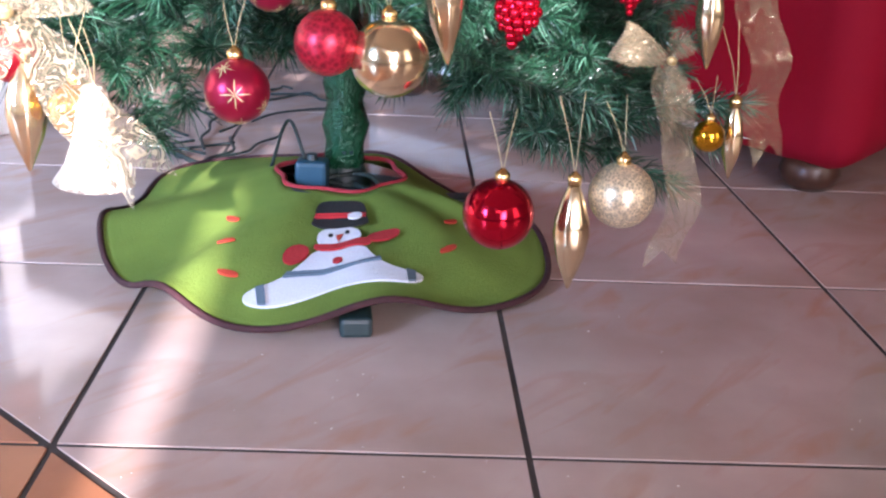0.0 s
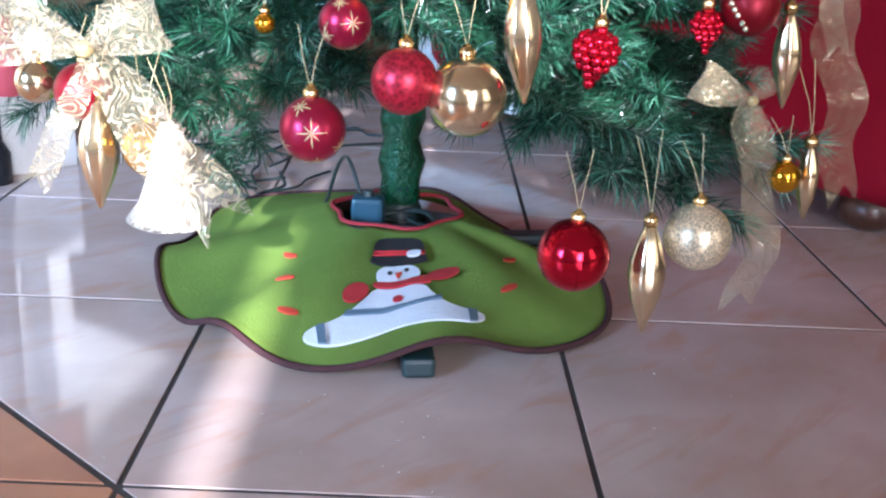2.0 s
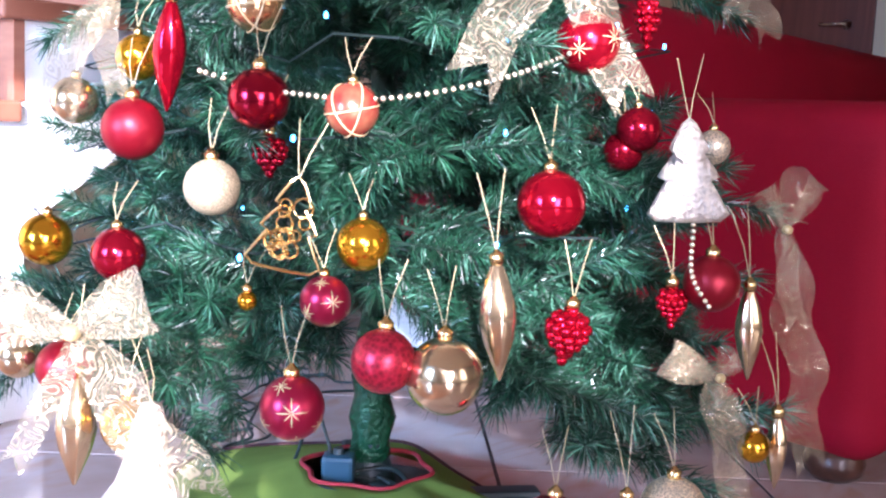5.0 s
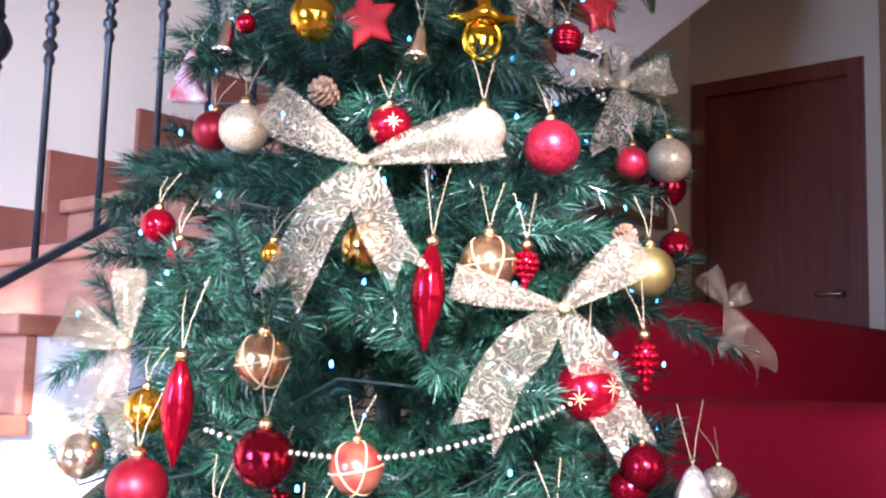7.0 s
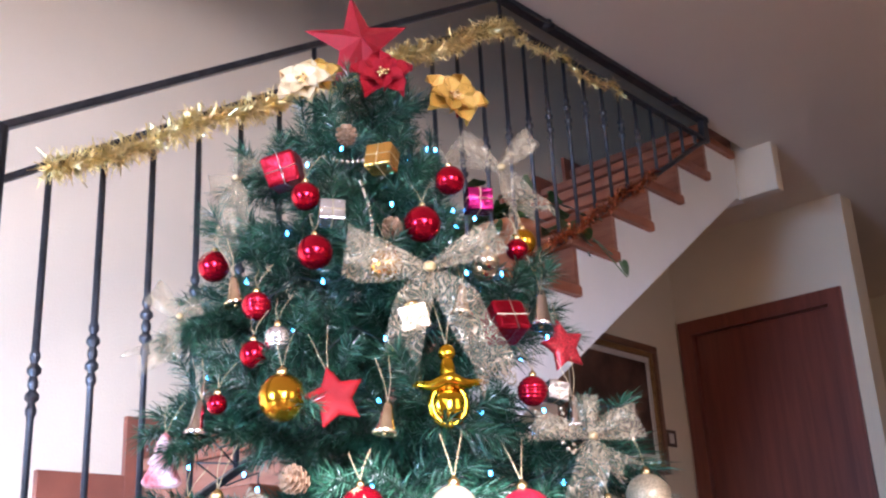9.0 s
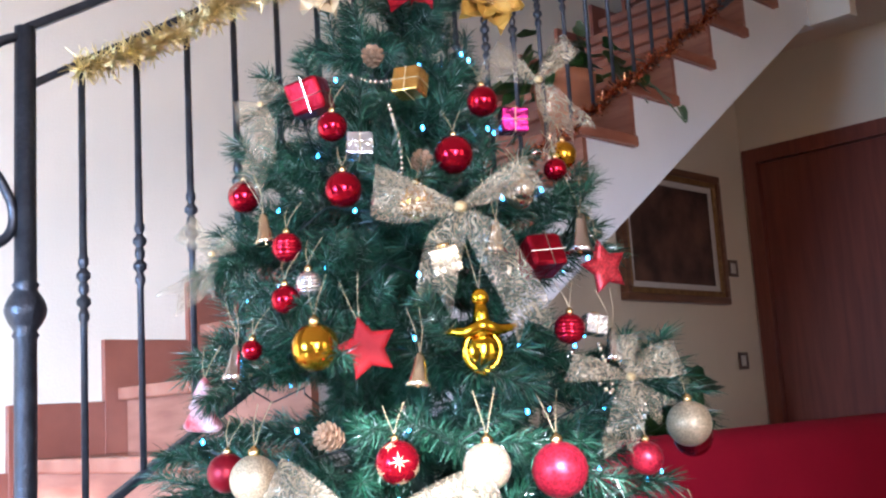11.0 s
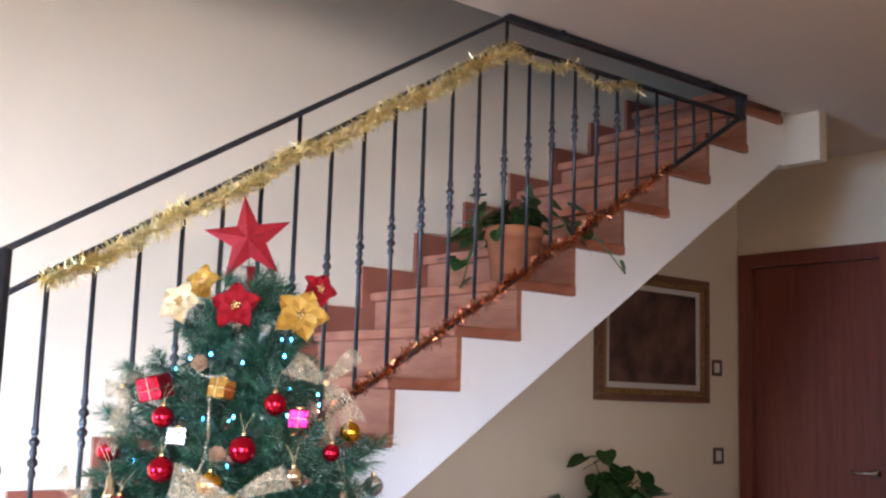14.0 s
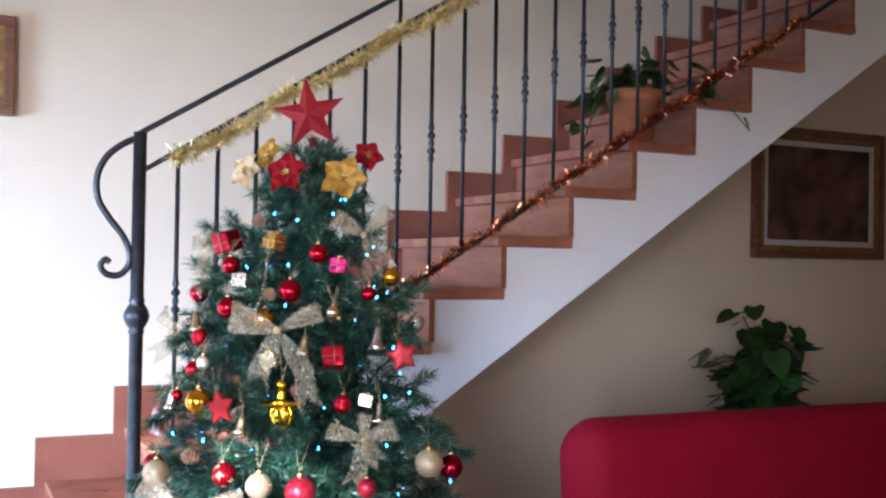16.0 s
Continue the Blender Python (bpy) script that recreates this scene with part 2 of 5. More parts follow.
def lathe(profile, seg=24, bm=None, m=None):
    """Turns (radius, height) pairs round the z axis."""
    own = bmesh.new()
    rings = []
    for r, z in profile:
        if r < 1e-5:
            rings.append([own.verts.new((0, 0, z))])
        else:
            rings.append([own.verts.new((r * math.cos(2 * math.pi * i / seg), r * math.sin(2 * math.pi * i / seg), z)) for i in range(seg)])
    for a, b in zip(rings, rings[1:]):
        for i in range(seg):
            j = (i + 1) % seg
            if len(a) == 1 and len(b) > 1:
                own.faces.new((a[0], b[j], b[i]))
            elif len(b) == 1 and len(a) > 1:
                own.faces.new((a[i], a[j], b[0]))
            elif len(a) > 1:
                own.faces.new((a[i], a[j], b[j], b[i]))
    bmesh.ops.recalc_face_normals(own, faces=own.faces[:])
    if m is not None:
        own.transform(m)
    return merge(bm, own)


def tube(points, radius, seg=8, bm=None, closed=False):
    """A round bar along points; radius is a number or one per point."""
    own = bmesh.new()
    pts = [Vector(p) for p in points]
    n = len(pts)
    rings = []
    up = Vector((0.123, 0.31, 0.94)).normalized()
    for i, p in enumerate(pts):
        a = pts[(i - 1) % n] if closed or i else p
        b = pts[(i + 1) % n] if closed or i < n - 1 else p
        t = (b - a).normalized()
        s = t.cross(up)
        if s.length < 1e-3:
            s = t.cross(Vector((1, 0, 0)))
        s.normalize()
        u = s.cross(t)
        up = u if u.length > 0.1 else up
        r = radius[i] if isinstance(radius, (list, tuple)) else radius
        rings.append([own.verts.new(p + r * (math.cos(2 * math.pi * k / seg) * s + math.sin(2 * math.pi * k / seg) * u)) for k in range(seg)])
    last = n if closed else n - 1
    for i in range(last):
        a, b = rings[i], rings[(i + 1) % n]
        for k in range(seg):
            own.faces.new((a[k], a[(k + 1) % seg], b[(k + 1) % seg], b[k]))
    if not closed:
        own.faces.new(rings[0])
        own.faces.new(rings[-1])
    bmesh.ops.recalc_face_normals(own, faces=own.faces[:])
    return merge(bm, own)


def prism(outline, z0, z1, bm=None, m=None):
    """An outline in x, y given thickness in z."""
    own = bmesh.new()
    lo = [own.verts.new((x, y, z0)) for x, y in outline]
    hi = [own.verts.new((x, y, z1)) for x, y in outline]
    own.faces.new(hi)
    own.faces.new(lo[::-1])
    for i in range(len(lo)):
        j = (i + 1) % len(lo)
        own.faces.new((lo[i], lo[j], hi[j], hi[i]))
    bmesh.ops.recalc_face_normals(own, faces=own.faces[:])
    if m is not None:
        own.transform(m)
    return merge(bm, own)


def sphere(r, m=None, bm=None, u=20, v=12):
    own = bmesh.new()
    bmesh.ops.create_uvsphere(own, u_segments=u, v_segments=v, radius=r, matrix=m or Matrix())
    return merge(bm, own)


def wall_with_holes(name, x0, y0, z0, x1, y1, z1, holes, along, material, label):
    """A thick wall of blocks round rectangular holes: (a0, a1, z0, z1) along x or y."""
    bm = bmesh.new()
    cuts = sorted({(x0 if along == "x" else y0), (x1 if along == "x" else y1), *[h[0] for h in holes], *[h[1] for h in holes]})
    for a, b in zip(cuts, cuts[1:]):
        spans, z = [], z0
        for h in sorted((h for h in holes if h[0] <= a and h[1] >= b), key=lambda h: h[2]):
            if h[2] > z:
                spans.append((z, h[2]))
            z = h[3]
        if z < z1:
            spans.append((z, z1))
        for lo, hi in spans:
            if along == "x":
                box(a, y0, lo, b, y1, hi, bm=bm)
            else:
                box(x0, a, lo, x1, b, hi, bm=bm)
    return tagged(part(name, bm, material), label, "wall", kind="structure")


# ---- the room ----
NORTH, DOORX, CEILZ, STAIRY, WEST, SOUTH, TOPZ = 2.77, 4.9, 2.675, 1.895, -2.6, -3.4, 5.2

floor = tagged(part("floor", box(WEST, SOUTH, -0.2, 7.0, NORTH, -0.0016), GROUT), "glazed pinkish floor tiles with dark grout", "floor", kind="structure")
wall_north = wall_with_holes("wall_north", WEST - 0.2, NORTH, -0.2, 7.2, NORTH + 0.2, TOPZ, [], "x", WALL, "cream plastered wall behind the stairs")
# Five added slots band the sunlight in this unseen wall; last hole: a window
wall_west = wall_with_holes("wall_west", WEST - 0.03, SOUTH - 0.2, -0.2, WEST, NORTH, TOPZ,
                            [(-2.6, -2.08, 2.0, 2.78), (-2.03, -1.94, 1.15, 2.5), (-1.94, -1.80, 1.74, 2.5), (-1.68, -1.17, 1.87, 2.33), (-1.09, -0.7, 2.34, 2.78), (0.6, 1.9, 0.8, 2.3)], "y", WALL, "unseen plastered wall with one window and added slots that shape the sunlight")
wall_south = wall_with_holes("wall_south", WEST - 0.2, SOUTH - 0.2, -0.2, 7.2, SOUTH, TOPZ, [], "x", WALL, "plain plastered wall behind the camera")
wall_east = wall_with_holes("wall_east", 7.0, SOUTH, -0.2, 7.2, NORTH, TOPZ, [], "y", WALL, "plain plastered wall at the end of the hall")
wall_door = wall_with_holes("wall_door", DOORX, 1.785, -0.006, DOORX + 0.14, NORTH, CEILZ, [(1.91, 2.70, -0.006, 2.15)], "y", WALL, "cream wall with a mahogany door")
ceiling = tagged(part("ceiling", box(WEST, SOUTH, CEILZ, 7.0, 1.86, CEILZ + 0.28, bm=box(4.12, 1.86, CEILZ, 7.0, NORTH, CEILZ + 0.168)), CEIL), "cream painted ceiling with a stairwell opening", "ceiling", kind="structure")
roof_ceiling = tagged(part("ceiling_upper", box(WEST, SOUTH, TOPZ, 7.0, NORTH, TOPZ + 0.2), CEIL), "cream ceiling above the stairwell", "ceiling", kind="structure")
wall_upper = wall_with_holes("wall_upper", 6.8, 1.86, CEILZ + 0.168, 6.95, NORTH, TOPZ, [], "y", WALL, "cream wall at the top of the stairwell")
wall_upper_2 = wall_with_holes("wall_upper_2", WEST, 1.72, CEILZ + 0.28, 6.95, 1.86, TOPZ, [], "x", WALL, "cream wall above the stairwell edge")
beam = tagged(part("beam", box(4.045, 1.74, 2.455, 4.106, NORTH - 0.002, CEILZ + 0.13, 0.004), WALL), "cream plastered beam at the head of the stairs", "beam", kind="structure")


# ---- stairs ----
RUN, RISE = 0.263, 0.1765


def nose_x(k):
    return 2.137 + (k - 9) * RUN


def level(k):
    """The height of the top of step k."""
    return max(0.0, 0.0215 + RISE * k) if k else 0.0


stairs = empty("staircase", label="reddish stone staircase with a white plastered soffit along the wall", category="staircase", kind="structure")
own = bmesh.new()
soffit = lambda x: max(-0.006, 1.132 + 0.675 * (x - 2.064))
sec = []
for k in range(1, 17):
    sec += [(nose_x(k) + 0.048, max(-0.006, level(k - 1) - 0.006)), (nose_x(k) + 0.048, level(k) - 0.004)]
sec += [(4.10, level(16) - 0.004), (4.10, 2.455), (4.012, 2.455), (0.87, soffit(0.87)), (0.87, -0.006)]
body = prism(sec, 0, 1)
body.transform(Matrix(((1, 0, 0, 0), (0, 0, NORTH - 0.003 - STAIRY - 0.024, STAIRY + 0.024), (0, 1, 0, 0), (0, 0, 0, 1))))
bmesh.ops.recalc_face_normals(body, faces=body.faces[:])
part("stair_body", body, STRING_WALL, stairs, "white plastered side and soffit")
tread0 = None
for k in range(1, 17):
    y0 = STAIRY - (0.10 if k < 3 else 0.0)
    if tread0 is None:
        tread0 = part("tread", box(0, 0, -0.035, RUN + 0.036, 1, 0.002, 0.006), STEP_TOP, stairs)
        riser0 = part("riser", box(0, 0, 0, 0.02, 1, 1), STEP_RISER, stairs)
        o, r = tread0, riser0
    else:
        o, r = like("tread", tread0, Matrix(), stairs), like("riser", riser0, Matrix(), stairs)
    w = NORTH - 0.022 - y0
    o.matrix_basis = Matrix.Translation((nose_x(k), y0, level(k))) @ Matrix.Diagonal((1, w, 1, 1))
    r.matrix_basis = Matrix.Translation((nose_x(k) + 0.03, y0 + 0.02, level(k - 1) + 0.002)) @ Matrix.Diagonal((1, w - 0.02, level(k) - level(k - 1) - 0.037, 1))
    part("skirting_tile", box(nose_x(k) - 0.035, NORTH - 0.02, level(k - 1), nose_x(k + 1) - 0.035, NORTH - 0.001, 2.062 + 0.1695 * (k - 11), 0.002), STEP_SKIRT, stairs)
part("base_block", box(nose_x(1) + 0.06, STAIRY - 0.045, -0.004, 0.868, STAIRY + 0.017, level(1) - 0.036), STRING_WALL, stairs)

# ---- door, switches and pictures on the walls ----


def door(name, y0, y1, top):
    d = empty(name, Matrix.Translation((DOORX, 0, 0)), "closed mahogany door in a dark red wooden frame", "door", kind="structure")
    fr = box(-0.018, y0 - 0.005, 0, 0.15, y0 + 0.07, top)
    box(-0.018, y1 - 0.07, 0, 0.15, y1 + 0.005, top, bm=fr)
    box(-0.018, y0 + 0.07, top - 0.075, 0.15, y1 - 0.07, top, bm=fr)
    part("door_frame", fr, DOOR_FRAME, d)
    leaf = part("door_leaf", box(0.02, y0 + 0.073, 0.004, 0.062, y1 - 0.073, top - 0.078, 0.002), DOOR_WOOD, d)
    h = lathe([(0, 0), (0.024, 0.0), (0.024, 0.006), (0.009, 0.01), (0.009, 0.04), (0, 0.04)], 16, m=Matrix.Translation((0.02, y0 + 0.13, 1.08)) @ Euler((0, -math.pi / 2, 0)).to_matrix().to_4x4())
    tube([(-0.018, y0 + 0.128, 1.08), (-0.02, y0 + 0.18, 1.08), (-0.018, y0 + 0.245, 1.078)], 0.008, 10, h)
    part("door_handle", h, CHROME, leaf, "polished chrome lever handle", True)
    return d


door("door_1", 1.862, 2.748, 2.21)


def light_switch(x, z, label):
    s = empty("wall_switch", Matrix.Translation((x, NORTH, z)), label, "switch", "wall switches")
    f = box(-0.042, -0.011, -0.042, 0.042, -0.001, -0.026, 0.003)
    box(-0.042, -0.011, 0.026, 0.042, -0.001, 0.042, 0.003, f)
    box(-0.042, -0.011, -0.026, -0.026, -0.001, 0.026, 0.003, f)
    box(0.026, -0.011, -0.026, 0.042, -0.001, 0.026, 0.003, f)
    part("cover_plate", f, PLASTIC_BROWN, s)
    part("rocker", box(-0.0255, -0.008, -0.0255, 0.0255, -0.001, 0.0255, 0.003), PLASTIC_CREAM, s, "pale rocker")


light_switch(4.70, 1.585, "brown framed light switch on the cream wall")
light_switch(4.71, 1.122, "brown framed wall socket below the light switch")


def picture(name, x0, x1, z0, z1, canvas, label):
    p = empty(name, Matrix.Translation(((x0 + x1) / 2, NORTH, (z0 + z1) / 2)), label, "picture")
    w, h = (x1 - x0) / 2, (z1 - z0) / 2

    def rim(nm, inset, width, y0, y1, m):
        a, b, c, d = w - inset, h - inset, w - inset - width, h - inset - width
        f = box(-a, y0, -b, a, y1, -d, 0.004)
        box(-a, y0, d, a, y1, b, 0.004, f)
        box(-a, y0, -d, -c, y1, d, 0.004, f)
        box(c, y0, -d, a, y1, d, 0.004, f)
        part(nm, f, m, p)

    rim("outer_moulding", 0, 0.034, -0.045, -0.002, FRAME_WOOD)
    rim("gilt_moulding", 0.032, 0.03, -0.036, -0.002, FRAME_GOLD)
    rim("inner_border", 0.06, 0.03, -0.026, -0.002, MATBOARD)
    part("canvas", box(-w + 0.088, -0.02, -h + 0.088, w - 0.088, -0.002, h - 0.088), canvas, p)
    return p


DARK_CANVAS = mat("dark_oil_canvas", (0.15, 0.07, 0.045), 0.35, color2=(0.012, 0.007, 0.006), scale=7.0, bump=0.15, bscale=120)
picture("framed_painting", 3.735, 4.59, 1.395, 2.035, DARK_CANVAS, "dark oil painting in a walnut and gilt frame")
LIGHT_CANVAS = mat("pale_print", (0.62, 0.56, 0.47), 0.6, var=0.15, scale=6)
picture("framed_print", -0.02, 0.43, 1.822, 2.165, LIGHT_CANVAS, "pale print in a gilt wooden frame")

# ---- wrought-iron railing ----
RY = 1.83
rail_z = lambda x: 1.676 + 0.632 * (x - 0.705)
mid_z = lambda x: rail_z(x) - 0.098
low_z = lambda x: 0.81 + 0.6315 * (x - 0.811)
XC, XE, ZT = 2.277, 3.6, 2.662
railing = empty("stair_railing", label="black wrought-iron stair railing with turned knots", category="railing", kind="structure")
part("newel_post", lathe([(0, -0.004), (0.03, -0.004), (0.03, 0.05), (0.019, 0.07), (0.019, 1.128), (0.023, 1.134), (0.019, 1.142), (0.028, 1.155), (0.034, 1.168), (0.036, 1.178), (0.034, 1.188), (0.028, 1.201), (0.019, 1.214), (0.023, 1.222), (0.019, 1.228), (0.0185, 1.69), (0.0, 1.69)], 16,
                         m=Matrix.Translation((0.705, RY, 0))), IRON, railing, smooth=True)


def bar(name, a, b, w, h, parent):
    """A flat bar between two points in the railing's plane."""
    a, b = Vector(a), Vector(b)
    d = b - a
    ang = math.atan2(d.z, d.x)
    bm = box(-0.004, -w / 2, -h / 2, d.length + 0.004, w / 2, h / 2, 0.003)
    bm.transform(Matrix.Translation(a) @ Euler((0, -ang, 0)).to_matrix().to_4x4())
    return part(name, bm, IRON, parent)


bar("handrail", (0.705, RY, rail_z(0.705) + 0.012), (XC, RY, ZT), 0.03, 0.016, railing)
bar("handrail", (XC, RY, ZT), (XE + 0.02, RY, ZT), 0.036, 0.022, railing)
bar("middle_rail", (0.705, RY, mid_z(0.705)), (XC, RY, mid_z(XC)), 0.022, 0.014, railing)
bar("middle_rail", (XC, RY, mid_z(XC)), (XE, RY, mid_z(XC)), 0.022, 0.014, railing)
bar("lower_rail", (0.705, RY, low_z(0.705)), (XE, RY, low_z(XE)), 0.024, 0.015, railing)
part("end_plate", box(XE - 0.02, RY - 0.014, low_z(XE) - 0.01, XE + 0.02, RY + 0.014, ZT, 0.003), IRON, railing)
for x in (2.53, 3.36):
    part("ceiling_bracket", lathe([(0, 0), (0.022, 0), (0.022, 0.008), (0.012, 0.012), (0.012, 0.026), (0, 0.026)], 12, m=Matrix.Translation((x, RY - 0.012, CEILZ - 0.026))), IRON, railing, smooth=True)
scroll = [(0.705, RY, rail_z(0.705)), (0.66, RY, 1.655), (0.615, RY, 1.615), (0.592, RY, 1.56), (0.596, RY, 1.50), (0.625, RY, 1.45), (0.662, RY, 1.402),
          (0.682, RY, 1.357), (0.680, RY, 1.317), (0.655, RY, 1.292), (0.622, RY, 1.294), (0.606, RY, 1.316), (0.618, RY, 1.334), (0.630, RY, 1.326)]


def smooth_path(pts, n=6):
    pts = [Vector(p) for p in pts]
    out = []
    for i in range(len(pts) - 1):
        p0, p1, p2, p3 = pts[max(i - 1, 0)], pts[i], pts[i + 1], pts[min(i + 2, len(pts) - 1)]
        for k in range(n):
            t = k / n
            out.append(0.5 * (2 * p1 + (p2 - p0) * t + (2 * p0 - 5 * p1 + 4 * p2 - p3) * t * t + (3 * p1 - p0 - 3 * p2 + p3) * t ** 3))
    return out + [pts[-1]]


part("scroll", tube(smooth_path(scroll), 0.009, 10), IRON, railing, "curled end of the handrail", True)
nb = int((XE - 0.03 - 0.811) / 0.1125)
for i in range(nb + 1):
    x = 0.811 + 0.1125 * i
    x = XC if abs(x - XC) < 0.05 else x
    lo = low_z(x)
    tall = i % 6 == 0 and i > 0 and x < XC - 0.2 or x == XC
    hi = (rail_z(x) if tall else mid_z(x)) if x <= XC else mid_z(XC)
    full = mid_z(x) - low_z(x)
    r = 0.0064
    pr = [(0, lo), (r, lo)]
    c = lo + 0.49 * full
    if hi - lo > 0.62:
        for off, rr in ((-0.05, 0.0098), (-0.024, 0.0128), (0.0, 0.0095), (0.024, 0.0128), (0.05, 0.0098)):
            pr += [(r, c + off - 0.011), (rr, c + off - 0.004), (rr, c + off + 0.004), (r * 1.1, c + off + 0.011)]
    elif hi - lo > 0.3:
        c = hi - 0.16
        for off in (-0.026, 0.0, 0.026):
            pr += [(r, c + off - 0.011), (0.012, c + off - 0.004), (0.012, c + off + 0.004), (r * 1.1, c + off + 0.011)]
    pr += [(r, hi), (0, hi)]
    part("baluster", lathe(pr, 10, m=Matrix.Translation((x, RY, 0))), IRON, railing, smooth=True)

# ---- floor tiles: a diagonal grid, terracotta towards the stairs' foot ----
TS, GAP = 0.42, 0.006
E1, E2, T0 = Vector((0.6665, -0.7455)), Vector((0.7278, 0.6858)), Vector((0.353, 0.857))


def clip_poly(poly, keep, cut):
    out = []
    for a, b in zip(poly, poly[1:] + poly[:1]):
        ka, kb = keep(a), keep(b)
        if ka:
            out.append(a)
        if ka != kb:
            out.append(cut(a, b))
    return out


def tile_poly(i, j):
    h = TS / 2 - GAP / 2
    c = T0 + E1 * (i + 0.5) * TS + E2 * (j + 0.5) * TS
    return c, [c + E1 * a * h + E2 * b * h for a, b in ((-1, -1), (1, -1), (1, 1), (-1, 1))]


def bevelled_tile(poly, name, material):
    bm = bmesh.new()
    c = sum(poly, Vector((0, 0))) / len(poly)
    rings = []
    for z, inset in ((-0.006, 0.0), (-0.0004, 0.0), (0.0, 0.0006)):
        rings.append([bm.verts.new((*(p + (c - p).normalized() * inset - c), z)) for p in poly])
    for a, b in zip(rings, rings[1:]):
        for k in range(len(poly)):
            bm.faces.new((a[k], a[(k + 1) % len(poly)], b[(k + 1) % len(poly)], b[k]))
    bm.faces.new(rings[-1])
    bmesh.ops.recalc_face_normals(bm, faces=bm.faces[:])
    ob = part(name, bm, material, floor)
    ob.location = (c.x, c.y, 0)
    return ob


EDGE = 0.35
square = None
rest_v, rest_f = [], []
for i in range(-20, 20):
    for j in range(-20, 20):
        c, poly = tile_poly(i, j)
        if not (-2.95 < c.x < 7.3 and -3.75 < c.y < 3.1):
            continue
        near = -0.6 < c.x < 3.0 and -0.6 < c.y < 2.4
        if not near:
            for axis, lim, side in ((0, -2.6, 1), (0, 7.0, -1), (1, -3.4, 1), (1, 2.77, -1)):
                poly = clip_poly(poly, lambda p: side * (p[axis] - lim) > 0, lambda a, b: a + (b - a) * ((lim - a[axis]) / (b[axis] - a[axis])))
            if len(poly) > 2:
                k = len(rest_v)
                rest_v += [(p.x, p.y, 0.0) for p in poly]
                rest_f.append(tuple(range(k, k + len(poly))))
            continue
        cutx = lambda v: (lambda a, b: a + (b - a) * ((v - a.x) / (b.x - a.x)))
        right = clip_poly(poly, lambda p: p.x > EDGE + 0.004, cutx(EDGE + 0.004))
        left = clip_poly(poly, lambda p: p.x < EDGE - 0.004, cutx(EDGE - 0.004))
        if len(right) == 4 and not left:
            if square is None:
                square = bevelled_tile(right, "tile", TILE)
            else:
                like("tile", square, Matrix.Translation((c.x, c.y, 0)), floor)
            continue
        for poly2, m in ((right, TILE), (left, TERRA)):
            if len(poly2) > 2 and c.x - 0.35 < 3:
                bevelled_tile(poly2, "tile", m)
far = part("tile_field", (rest_v, [], rest_f), TILE, floor)
tagged(far, kind="stuff")

# ---- Christmas tree ----
AX, AY = 0.975, 1.138


def tree_r(z):
    """The crown's radius at a height."""
    pts = ((0.2, 0.60), (0.35, 0.57), (0.5, 0.50), (0.7, 0.43), (0.85, 0.38), (1.04, 0.29), (1.27, 0.215), (1.4, 0.145), (1.5, 0.085), (1.6, 0.04))
    for (a, ra), (b, rb) in zip(pts, pts[1:]):
        if z <= b:
            return ra + (rb - ra) * max(0, (z - a)) / (b - a)
    return 0.04


NEEDLE = mat("green_pvc_needles", (0.017, 0.080, 0.040), 0.36, color2=(0.005, 0.028, 0.015), scale=14, spec=0.45, island=0.65)
NEEDLE2 = mat("frosted_needles", (0.10, 0.25, 0.165), 0.3, color2=(0.04, 0.14, 0.09), scale=18, spec=0.6, island=0.4)
STRAND = mat("silver_strands", (0.84, 0.88, 0.86), 0.4, metal=1.0)
BARK = mat("green_wrapped_wire", (0.018, 0.05, 0.032), 0.6, var=0.4, scale=40, bump=0.3)
BRACKET = mat("dark_green_plastic", (0.012, 0.03, 0.032), 0.45, var=0.2, scale=20)
rng = np.random.default_rng(5)


